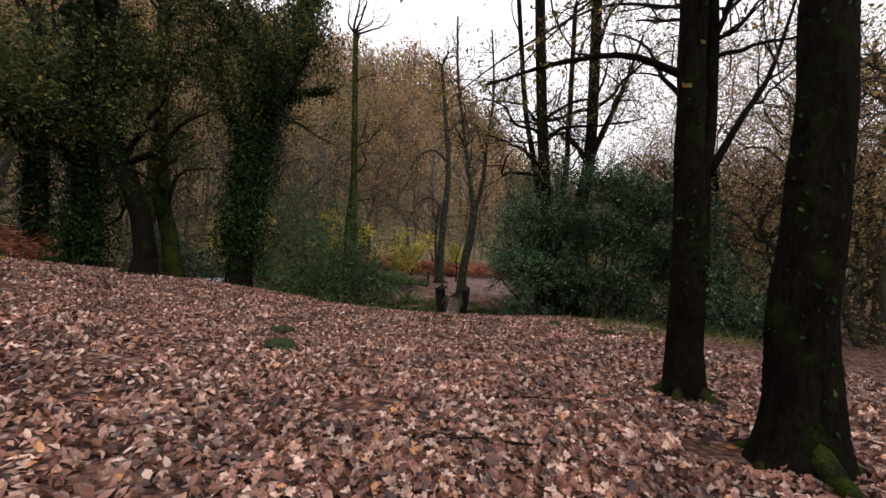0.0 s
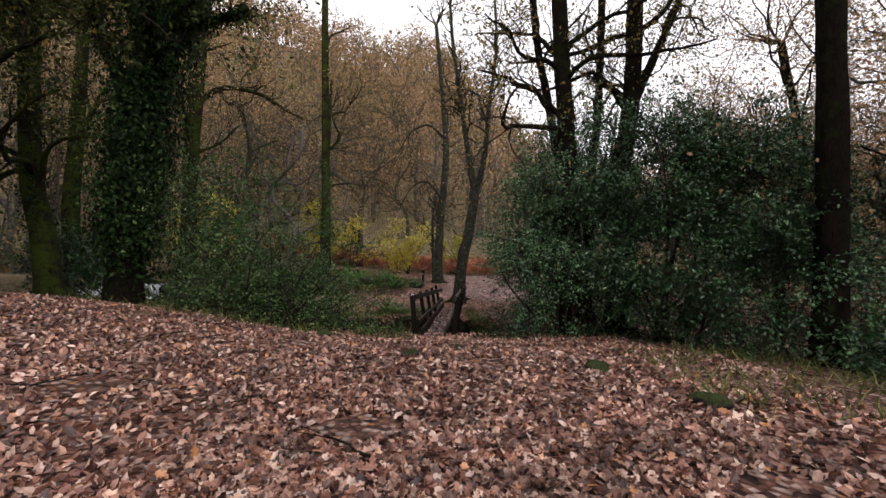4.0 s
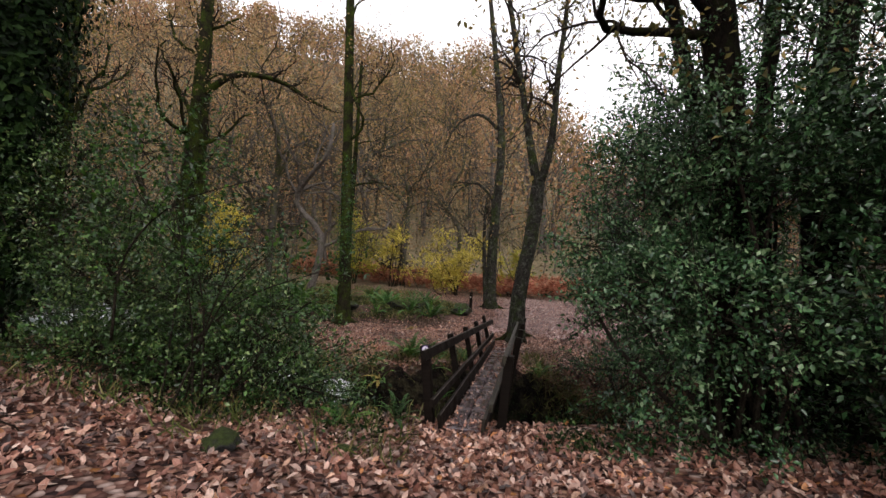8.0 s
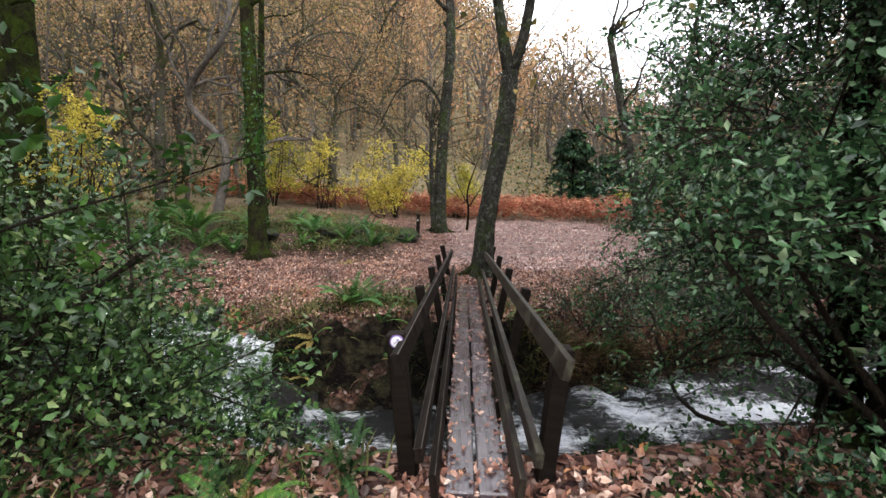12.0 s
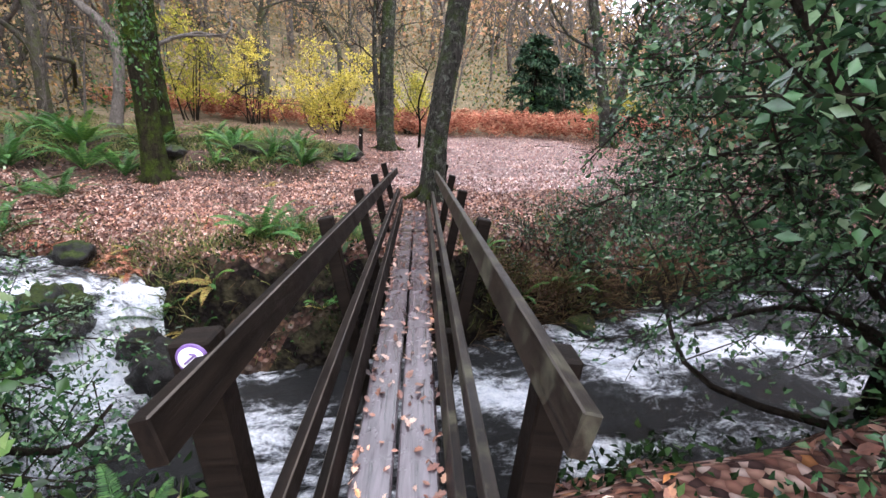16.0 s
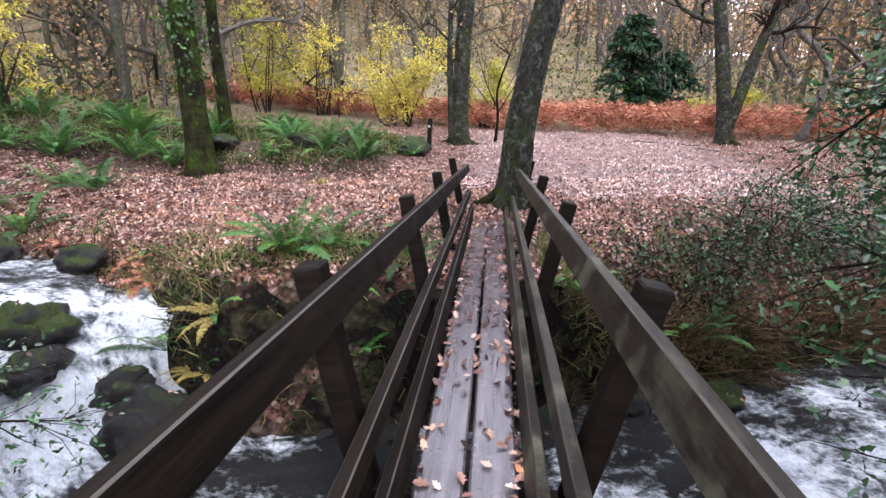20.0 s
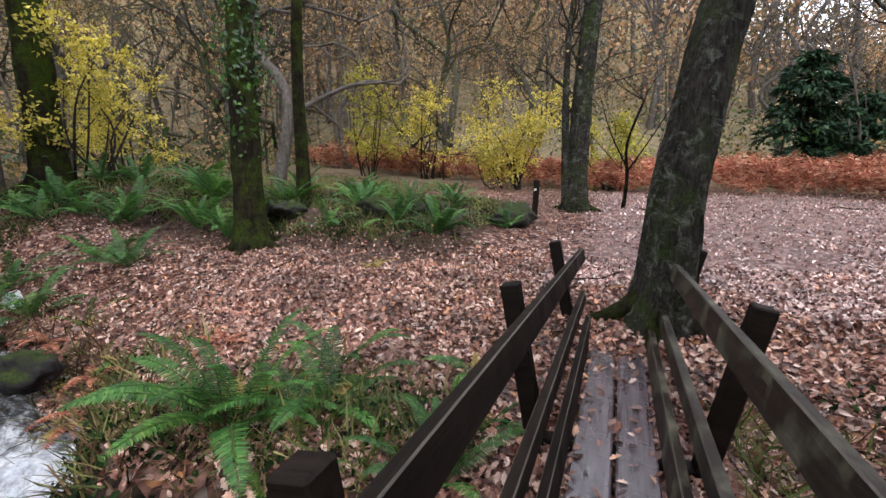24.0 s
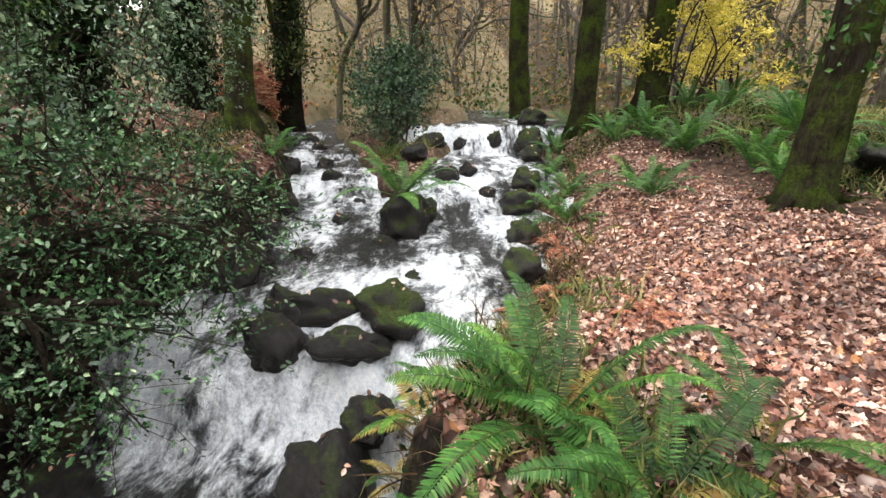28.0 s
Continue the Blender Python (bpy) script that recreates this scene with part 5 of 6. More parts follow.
conifer(46, 6.4, 39.5, 4.9, 2.5)
conifer(49, 8.8, 41.0, 3.2, 2.4)
YELLOWS = ((-3.5, 33.0, 3.5, M_YELLOW, 6500, 1.35), (-7.2, 34.6, 3.3, M_YELLOW, 1700, 1.4), (-10.0, 34.2, 4.2, M_LIME, 5200, 1.7), (-11.4, 24.4, 3.4, M_YELLOW, 1500, 1.2), (-0.3, 34.5, 2.4, M_LIME, 1200, 0.9), (11.0, 37.0, 1.5, M_LIME, 2200, 1.4), (-14.5, 27, 3.4, M_YELLOW, 2400, 1.2))
for k, (x, y, h, m_, count, wide) in enumerate(YELLOWS):
    z = float(land(x, y))
    yr = np.random.default_rng(600 + k)
    lobes = []
    for f in np.linspace(0.28, 1.0, 8):
        out_ = wide * (1.15 - 0.75 * f)
        lobes.append((x + yr.normal() * out_ * 0.75, y + yr.normal() * out_ * 0.6, z + h * f * 0.95, out_ * yr.uniform(0.4, 0.8), out_ * yr.uniform(0.4, 0.8), h * yr.uniform(0.06, 0.13)))
    bush(60 + k, "yellow_bush", "hazel bush with bright yellow autumn leaves", (x, y), lobes, m_, count, 0.10, stems=9)


bush(50, "holly_bush", "airy young holly with thin stems over the upper bank", (-5.9, 15.1), [(-5.6, 15.2, 0.7, 0.9, 0.6, 0.7), (-6.9, 15.0, 0.9, 0.9, 0.7, 0.8), (-4.9, 15.3, 0.9, 0.6, 0.5, 0.5), (-4.2, 16.0, 1.5, 0.8, 0.6, 0.7), (-5.4, 15.9, 2.0, 0.9, 0.7, 0.8), (-7.0, 15.6, 2.0, 1.0, 0.7, 0.9)], M_YOUNG_SKYLIT, 4200, 0.055, HOLLY, stems=9, thick=0.016)
bush(51, "rhododendron_bush", "dark evergreen bush on the island between the channels", (-10.6, 17.6), [(-10.9, 17.6, 0.75, 0.9, 0.7, 0.6), (-12.2, 17.4, 1.1, 1.2, 0.8, 0.8), (-12.8, 17.9, 1.5, 0.8, 0.7, 0.7)], M_HOLLY, 8500, 0.09, stems=6, flat=0.5)
bush(52, "bramble_bush", "low tangle of bramble and holly on the stream bank", (2.6, 20.8), [(2.4, 20.6, -0.55, 0.8, 0.5, 0.35), (3.8, 21.2, -0.35, 0.9, 0.6, 0.5), (5.2, 21.9, -0.2, 1.0, 0.7, 0.7), (1.6, 20.1, -0.8, 0.6, 0.4, 0.3), (3.0, 20.3, -0.6, 0.8, 0.5, 0.4)], M_HOLLY, 8500, 0.05, stems=8, thick=0.012)
bush(48, "hazel_bush", "loose leafy branches leaning out from the bank", (-3.0, 13.3), [(-2.6, 13.6, 1.6, 0.9, 0.7, 0.6), (-3.9, 13.5, 2.3, 1.1, 0.8, 0.8), (-5.0, 14.6, 3.0, 1.3, 0.9, 1.2)], M_LIME_DARK, 2600, 0.075, stems=7, thick=0.014)


# ---- ferns ----
def frond_geo(rng, length, arch, width, pairs, droop=0.5):
    """One arching frond with its leaflets, growing along +y from the origin."""
    t = np.linspace(0, 1, 10)
    P = np.stack([0 * t, length * t * (1 - 0.15 * t), length * (arch * t - droop * 1.35 * arch * t**2.2)], -1)
    g = Geo().add(*tube(P, np.linspace(0.006, 0.002, 10), 3, cap=False))
    u = np.linspace(0.12, 0.985, pairs)
    base = np.stack([np.interp(u, t, P[:, k]) for k in range(3)], -1)
    tan = unit(np.stack([np.interp(u, t, np.gradient(P[:, k])) for k in range(3)], -1))
    w = width * np.minimum(1, (u - 0.02) * 4.5) * (1.02 - u) ** 0.55
    leaflet = (np.array([(0.10, 0, 0), (0.13, 0.35, 0.03), (0.07, 0.75, 0.02), (0, 1, -0.06), (-0.10, 0.6, 0.02), (-0.13, 0.2, 0.02)], float) * [1.1, 1, 1], [np.array([[0, 1, 2, 5], [5, 2, 3, 4]])])
    for side in (-1, 1):
        d = unit(np.array([side, 0, -0.12]) + tan * 0.35 + rng.normal(size=(pairs, 3)) * 0.06)
        M = basis(d, np.cross(np.tile([1.0, 0, 0], (pairs, 1)), tan) + rng.normal(size=(pairs, 3)) * 0.12)
        M[:, :, 0] *= np.minimum(2.0, length / pairs / 0.20 / np.maximum(w, 0.02))[:, None] * 0.5
        g.add(*scatter(leaflet[0], leaflet[1], M, base, np.maximum(w, 0.015)))
    return g


frng = np.random.default_rng(5)
FRONDS = [frond_geo(frng, 0.85, 0.85, 0.125, 50).mesh("frond", M_FERN), frond_geo(frng, 1.0, 0.62, 0.145, 54, 0.6).mesh("frond", M_FERN), frond_geo(frng, 0.75, 1.25, 0.11, 46, 0.4).mesh("frond", M_FERN)]
RED = [frond_geo(frng, 0.75, 0.5, 0.13, 24, 0.9).mesh("frond", M_BRACKEN)]
DRY = [frond_geo(frng, 0.7, 0.35, 0.12, 22, 0.9).mesh("frond", M_FERN_DRY)]


def fern(seed, x, y, size, n, label="green fern with arching fronds", dry=0, lift=0.0, dead=None):
    rng = np.random.default_rng(seed)
    z = float(land(x, y)) + lift
    if y > 22.5:
        size *= 1.02
    t = thing("fern", label, "fern", (x, y, z), "ferns on the banks")
    for k in range(n):
        me = dead or (DRY[0] if k < dry else FRONDS[rng.integers(3)])
        ob = tagged(new("frond", me), "withered yellow frond" if k < dry and dead is None else "")
        ob.parent = t
        a = 360 * (k + rng.uniform(-0.35, 0.35)) / n
        ob.matrix_local = pose(0, 0, 0, rng.uniform(-14, 22) + (7 if y > 22.5 else 0), rng.uniform(-12, 12), a) @ Matrix.Scale(size * rng.uniform(0.75, 1.15), 4)
    return t


FERNS = [(-2.12, 19.42, 1.0, 22, 5), (-1.7, 19.75, 0.9, 12, 1), (-3.95, 19.3, 0.65, 9, 1), (-2.62, 18.78, 0.7, 10, 6), (-3.45, 19.0, 0.95, 11, 1), (-2.7, 24.0, 0.95, 20, 0), (-3.6, 24.9, 0.9, 13, 1), (-4.5, 24.7, 1.0, 13, 0), (-6.4, 23.4, 1.0, 14, 0), (-7.4, 23.6, 1.2, 16, 1), (-8.6, 23.2, 1.2, 16, 0), (-8.2, 24.8, 1.3, 17, 0), (-10.4, 23.0, 1.1, 14, 0), (-6.6, 25.2, 1.1, 14, 0),
         (-5.6, 20.6, 0.6, 8, 3), (-6.9, 20.7, 1.0, 12, 0), (-8.0, 21.0, 1.0, 13, 0), (-9.0, 20.8, 0.9, 11, 1), (-5.0, 25.8, 1.1, 13, 0), (-1.4, 13.9, 0.6, 10, 1), (-0.9, 14.4, 0.55, 9, 0), (2.6, 20.2, 0.8, 10, 1), (0.95, 19.6, 0.75, 10, 0), (-0.8, 19.4, 0.7, 10, 0), (4.0, 20.6, 0.7, 9, 1), (-11.5, 22.0, 1.1, 12, 0), (-1.9, 25.2, 0.65, 10, 0), (-12, 26, 1.2, 13, 0), (-9.9, 25.8, 1.2, 14, 0), (-1.0, 20.6, 0.5, 8, 2), (-7.4, 26.6, 1.1, 13, 0), (-3.2, 26.2, 0.8, 11, 0), (-11.2, 24.4, 1.1, 13, 0), (-9.4, 22.2, 1.0, 13, 0), (-1.5, 19.0, 0.6, 8, 2), (-2.0, 20.3, 0.7, 9, 2), (-4.6, 20.3, 0.5, 7, 4), (-5.9, 26.8, 1.0, 12, 0), (-3.05, 18.85, 0.6, 9, 7), (-4.3, 19.7, 0.55, 10, 8), (-4.9, 20.1, 0.5, 8, 7), (-2.75, 18.65, 0.55, 7, 5), (-1.2, 18.75, 0.5, 8, 3), (1.7, 19.7, 0.6, 9, 2), (3.3, 20.0, 0.7, 9, 4), (-0.75, 19.9, 0.5, 7, 3), (-10.0, 17.7, 0.8, 10, 0), (-8.6, 18.2, 0.7, 10, 0), (-7.8, 20.6, 0.8, 11, 0), (-10.4, 21.3, 0.9, 11, 0)]
for k, (x, y, s, n, dry) in enumerate(FERNS):
    fern(200 + k, x, y, s, n, dry=dry, label="green fern with arching fronds" if not dry else "green fern with some withered yellow fronds")
for k, (x, y, s) in enumerate(((-6.2, 15.9, 0.8), (-7.4, 15.9, 0.9), (-8.8, 15.6, 0.9), (-10.6, 15.4, 0.9), (-12.2, 14.6, 1.0), (-13.4, 14.2, 1.0), (-14.6, 20.6, 1.0), (-15.8, 20.4, 1.0), (-11.4, 21.4, 0.9), (-5.2, 15.4, 0.7), (-9.8, 16.0, 0.7))):
    fern(250 + k, x, y, s, 10)
frn = np.random.default_rng(77)
for k in range(15):
    x, y = (frn.uniform(-11.5, -2.4), frn.uniform(23.6, 27.0)) if k < 9 else (frn.uniform(-10.5, -6.5), frn.uniform(21.4, 23.2))
    if math.hypot(x + 5.5, y - 23) > 0.6:
        fern(400 + k, x, y, frn.uniform(0.65, 1.1), int(frn.integers(9, 14)))
for k, (x, y, s, red) in enumerate(((-4.2, 19.75, 0.65, True), (-4.75, 20.15, 0.7, True), (-5.8, 20.3, 0.6, True), (-3.2, 20.3, 0.5, True), (-6.6, 15.75, 0.7, False), (-7.4, 15.5, 0.7, False), (-6.1, 24.3, 0.7, True), (-3.0, 22.6, 0.45, False))):
    fern(450 + k, x, y, s, 11, label="dead rust-red fern collapsed on the bank" if red else "withered orange fern on the bank", dead=RED[0] if red else DRY[0])
# fern on the mid-stream boulder
fern(240, -6.85, 18.22, 1.25, 15, lift=max(0.0, -0.52 - float(land(-6.85, 18.22))))


# ---- bracken ----
def bracken():
    rng = np.random.default_rng(9)
    n = 5200
    x = rng.uniform(-17, 16, n)
    front = np.where(x < 2, 33.2 - 0.28 * x, 33.0 - 0.12 * (x - 2))
    y = front + rng.random(n) ** 1.3 * 4.5
    x[:260], y[:260] = rng.uniform(-16.5, -12, 260), rng.uniform(12.2, 14, 260)
    z = land(x, y)
    tmpl = frond_geo(rng, 1.0, 0.9, 0.30, 8, 0.55)
    tv, tf = np.concatenate(tmpl.v), tmpl.f
    quads = np.concatenate([f for f in tf if f.shape[1] == 4][1:])
    a = rng.uniform(0, 6.28, n)
    fwd = np.stack([np.cos(a), np.sin(a), rng.uniform(0.2, 0.9, n)], -1)
    M = basis(fwd, np.tile([0, 0, 1.0], (n, 1)) + rng.normal(size=(n, 3)) * 0.3)
    pos = np.stack([x, y, z + rng.uniform(-0.05, 0.65, n)], -1)
    g = Geo().add(*scatter(tv, [quads], M, pos, rng.uniform(0.55, 0.95, n)))
    solid("bracken", g, M_BRACKEN, "band of rust-red dying bracken across the clearing", "bracken", kind="stuff")


bracken()


# ---- stones in and beside the stream ----
def boulder(seed, x, y, z, rx, ry, rz, label="dark mossy boulder in the white water", name="boulder", mat=M_ROCK):
    rng = np.random.default_rng(seed)
    bm = bmesh.new()
    bmesh.ops.create_icosphere(bm, subdivisions=4, radius=1.0)
    off = Vector(rng.uniform(-50, 50, 3))
    for v in bm.verts:
        d = v.co.normalized()
        k = 1 + 0.34 * noise.noise(d * 1.4 + off) + 0.16 * noise.noise(d * 3.1 + off) + 0.07 * noise.noise(d * 8 + off) + 0.04 * noise.noise(d * 17 + off)
        v.co = Vector((d.x * rx * k, d.y * ry * k, d.z * rz * k * (0.75 if d.z < 0 else 1)))
    me = bpy.data.meshes.new(name)
    bm.to_mesh(me)
    bm.free()
    me.materials.append(mat)
    me.polygons.foreach_set("use_smooth", np.full(len(me.polygons), True))
    ob = tagged(new(name, me), label, "rock", "stones of the stream")
    ob.matrix_basis = pose(x, y, z, rng.uniform(-12, 12), rng.uniform(-12, 12), rng.uniform(0, 360))
    return ob


STONES = [(-6.8, 18.25, 0.12, 0.42, 0.42, 0.55), (-7.3, 18.5, 0.1, 0.3, 0.28, 0.34), (-6.3, 18.0, -0.05, 0.2, 0.18, 0.16), (-4.34, 18.4, 0.04, 0.42, 0.36, 0.34), (-3.9, 18.05, 0.02, 0.42, 0.2, 0.22), (-4.45, 17.3, -0.05, 0.36, 0.24, 0.26), (-4.1, 17.0, -0.1, 0.26, 0.2, 0.2),
          (-2.95, 18.08, 0.12, 0.42, 0.38, 0.46), (-3.35, 18.3, 0.22, 0.30, 0.24, 0.26), (-3.95, 17.35, 0.0, 0.36, 0.30, 0.34), (-4.4, 17.65, -0.02, 0.5, 0.22, 0.26), (-2.6, 18.75, 0.0, 0.4, 0.3, 0.3), (-1.5, 18.75, -0.05, 0.36, 0.3, 0.22), (-0.9, 18.6, -0.05, 0.26, 0.22, 0.18), (0.6, 18.95, -0.05, 0.3, 0.24, 0.2), (1.6, 19.35, 0.0, 0.36, 0.3, 0.3), (2.7, 19.8, 0.0, 0.36, 0.3, 0.25), (2.0, 15.9, 0.1, 0.4, 0.34, 0.34),
          (-5.0, 19.75, 0.2, 0.3, 0.25, 0.24), (-6.5, 20.0, 0.05, 0.32, 0.26, 0.28), (-7.7, 20.1, 0.05, 0.36, 0.28, 0.3), (-8.6, 20.35, 0.05, 0.36, 0.3, 0.3), (-5.2, 18.5, -0.08, 0.18, 0.15, 0.14), (-8.75, 18.9, 0.08, 0.28, 0.24, 0.26), (-8.2, 19.6, -0.02, 0.2, 0.17, 0.16), (-9.3, 19.3, 0.0, 0.24, 0.2, 0.2),
          (-11.0, 20.8, 0.2, 0.4, 0.34, 0.44), (-11.4, 20.0, 0.0, 0.22, 0.2, 0.26), (-11.2, 19.2, 0.05, 0.22, 0.2, 0.24), (-12.2, 21.0, 0.1, 0.4, 0.34, 0.34), (-10.2, 20.7, 0.1, 0.3, 0.27, 0.28), (-9.6, 18.2, 0.25, 0.36, 0.3, 0.24), (-10.8, 18.5, 0.25, 0.4, 0.3, 0.26),
          (-8.2, 17.3, -0.05, 0.22, 0.18, 0.16), (-7.3, 17.2, -0.05, 0.2, 0.17, 0.16), (-9.2, 16.6, 0.0, 0.24, 0.2, 0.2), (-10.3, 16.2, 0.0, 0.28, 0.22, 0.22), (-11.7, 15.7, 0.0, 0.26, 0.22, 0.2), (-13.0, 15.1, 0.0, 0.3, 0.22, 0.2), (-12.4, 14.4, 0.1, 0.4, 0.3, 0.3), (-9.6, 15.6, 0.1, 0.36, 0.3, 0.28), (-7.8, 16.1, 0.05, 0.34, 0.28, 0.28), (-6.5, 16.3, 0.05, 0.32, 0.26, 0.26), (-5.5, 16.5, 0.05, 0.34, 0.28, 0.26), (-5.9, 17.0, -0.08, 0.22, 0.18, 0.15), (-3.0, 15.9, 0.0, 0.34, 0.28, 0.25), (-4.9, 16.6, 0.05, 0.3, 0.26, 0.24)]
ROCKS = []
for k, (x, y, z, rx, ry, rz) in enumerate(STONES):
    ROCKS.append(boulder(300 + k, x, y, float(level(np.array(x), np.array(y))) + z, rx * 0.85, ry * 0.85, rz * 0.85, mat=M_ROCK_MOSS if k in (0, 1, 3) or y > 19.6 else M_ROCK))
def stone_litter(stones):
    rng = np.random.default_rng(29)
    g = Geo()
    for ob in stones:
        m = np.array(ob.matrix_basis)
        n = len(ob.data.vertices)
        co, no = np.empty(n * 3), np.empty(n * 3)
        ob.data.vertices.foreach_get("co", co)
        ob.data.vertices.foreach_get("normal", no)
        p = co.reshape(-1, 3) @ m[:3, :3].T + m[:3, 3]
        q = no.reshape(-1, 3) @ m[:3, :3].T
        top = np.where(q[:, 2] > 0.72)[0]
        if len(top) == 0:
            continue
        k = rng.choice(top, min(len(top), int(rng.integers(3, 9))), replace=False)
        g.add(*scatter(BEECH[0], BEECH[1], basis(rng.normal(size=(len(k), 3)), q[k] + rng.normal(size=(len(k), 3)) * 0.2), p[k] + q[k] * 0.012, rng.uniform(0.035, 0.075, len(k))))
    solid("stone_litter", g, M_LITTER, "fallen leaves stuck to the wet stones", "leaves", kind="stuff", smooth=False)


stone_litter(ROCKS)
for k, (x, y, r) in enumerate([(-0.1, 10.95, 0.15), (2.6, 10.4, 0.2), (3.3, 8.9, 0.22), (-2.95, 7.1, 0.24), (-2.45, 5.95, 0.26), (-0.95, 12.95, 0.13), (-2.0, 12.5, 0.22), (-4.3, 3.2, 0.3), (0.6, 12.0, 0.11), (-1.62, 14.3, 0.14)]):
    boulder(340 + k, x, y, float(land(x, y)), r, r * 0.8, r * 0.5, "small mossy stone half sunk in fallen leaves", "stone", M_ROCK_MOSS)
for k, (x, y, r) in enumerate([(-1.95, 26.1, 0.62), (-4.0, 24.6, 0.5), (-3.3, 25.0, 0.4), (-5.8, 24.2, 0.5), (-2.0, 25.6, 0.4)]):
    boulder(360 + k, x, y, float(land(x, y)) + 0.08, r, r * 0.6, r * 0.45, "moss-covered stone on the bank", "stone", M_ROCK_MOSS)


# ---- fallen leaves, each one cut out ----
def litter():
    rng = np.random.default_rng(17)
    P = []
    for x0, x1, y0, y1, n in ((-7, 7, 0.2, 7, 27000), (-7, 5, 6, 14.6, 27000), (-1.3, 3.5, 2, 9, 10000), (-4.8, 3, 18.6, 24, 43000), (-7, 10, 21, 34, 30000), (-7, 6, 12.5, 15.5, 6000), (-11, -4, 19.5, 24, 11000), (-13, -6, 2, 13, 9000), (2.6, 8, 19.6, 26, 9000), (-13, -7.4, 16.9, 19.0, 4500), (-14, -6, 12.5, 15.5, 5000)):
        P.append(np.stack([rng.uniform(x0, x1, n), rng.uniform(y0, y1, n)], -1))
    P = np.concatenate(P)
    e = 0.06
    z = land(P[:, 0], P[:, 1])
    nx_ = (land(P[:, 0] + e, P[:, 1]) - z) / e
    ny_ = (land(P[:, 0], P[:, 1] + e) - z) / e
    mound = (P[:, 0] < -1.9 + 0.5 * wobble(P[:, 0], P[:, 1], 0.8, 4)) & (P[:, 1] > 22.9 + 0.6 * wobble(P[:, 0], P[:, 1], 0.7, 1)) & (P[:, 1] < 29) & (rng.random(len(P)) < 0.8)
    keep = ~mound & (np.hypot(nx_, ny_) < 0.8) & (wobble(P[:, 0], P[:, 1], 0.55, 8) > np.where(P[:, 1] > 17, -0.9, -0.6))
    P, z, nx_, ny_ = P[keep], z[keep], nx_[keep], ny_[keep]
    n = len(P)
    up = unit(np.stack([-nx_, -ny_, np.ones(n)], -1) + rng.normal(size=(n, 3)) * [0.42, 0.42, 0.0])
    track = (P[:, 0] > -0.9 + 0.4 * wobble(P[:, 0], P[:, 1], 0.8, 3)) & (P[:, 0] < 6) & (P[:, 1] > 22.6 + 0.9 * wobble(P[:, 0], P[:, 1], 0.5, 6)) & (P[:, 1] < 33.5) & (rng.random(len(P)) < 0.85)
    up[track] = unit(up[track] + [0, 0, 1.6])
    M = basis(rng.normal(size=(n, 3)), up)
    s = rng.uniform(0.055, 0.12, n) * np.where(P[:, 1] > 17, 0.62, 1.0)
    M[:, :, 2] *= rng.uniform(0.2, 2.2, n)[:, None]
    pos = np.stack([P[:, 0], P[:, 1], z + rng.uniform(0.006, 0.03, n)], -1)
    close = ((np.abs(P[:, 0] - 0.7) < 2.0) & (P[:, 1] < 13.5)) | ((P[:, 1] > 19) & (P[:, 1] < 22) & (P[:, 0] < 1))
    g = Geo()
    far = (P[:, 1] > 25) | (np.abs(P[:, 0] + 0.5) > 5.5)
    close = close & ((P[:, 1] < 8) | ((P[:, 1] > 19) & (P[:, 0] > -4.2)))
    for sel, shape in ((close & ~track, OAK), (~close & ~far & ~track, BEECH), (far & ~track, PETAL)):
        g.add(*scatter(shape[0], shape[1], M[sel], pos[sel], s[sel]))
    solid("leaf_litter", g, M_LITTER, "carpet of fallen brown oak and beech leaves", "leaves", kind="stuff", smooth=False)
    g = Geo().add(*scatter(BEECH[0], BEECH[1], M[track], pos[track], s[track]))
    solid("path_litter", g, M_TRODDEN, "wet trodden leaves pressed flat along the path", "leaves", kind="stuff", smooth=False)


litter()


def deck_leaves():
    rng = np.random.default_rng(23)
    n = 520
    y = 14.25 + 7.2 * rng.random(n) ** 1.15
    x = BX + rng.uniform(-0.2, 0.2, n)
    k = rng.random(n) < 0.45
    x[k] = BX + np.where(rng.random(k.sum()) < 0.5, -0.19, 0.2) + rng.normal(size=k.sum()) * 0.02
    M = basis(rng.normal(size=(n, 3)), np.tile([0, 0, 1.0], (n, 1)) + rng.normal(size=(n, 3)) * 0.2)
    g = Geo().add(*scatter(OAK[0], OAK[1], M, np.stack([x, y, deck_z(y) + rng.uniform(0.006, 0.016, n)], -1), rng.uniform(0.026, 0.065, n)))
    solid("deck_litter", g, M_LITTER, "wet fallen leaves lying along the deck planks", "leaves", kind="stuff", smooth=False)


deck_leaves()


# ---- waymarks ----
def disc(r, h, n=28):
    a = np.linspace(0, 2 * np.pi, n, endpoint=False)
    V = np.concatenate([np.stack([rr * np.cos(a), np.full(n, yy), rr * np.sin(a)], -1) for rr, yy in ((r, 0), (r, -h * 0.7), (r * 0.96, -h))] + [np.array([[0, -h, 0]])])
    k = np.arange(n)
    Q = np.concatenate([np.stack([s * n + k, s * n + (k + 1) % n, (s + 1) * n + (k + 1) % n, (s + 1) * n + k], -1) for s in range(2)])
    return V, Q, np.stack([2 * n + k, 2 * n + (k + 1) % n, np.full(n, 3 * n)], -1)


def plain(name, col, rough=0.4):
    m, nt, p = material(name, rough, 0.4)
    nt.links.new(mix(nt, noise_tex(nt, 60.0, 3.0).outputs["Fac"], tuple(0.75 * v for v in col), col), p.inputs["Base Color"])
    return m


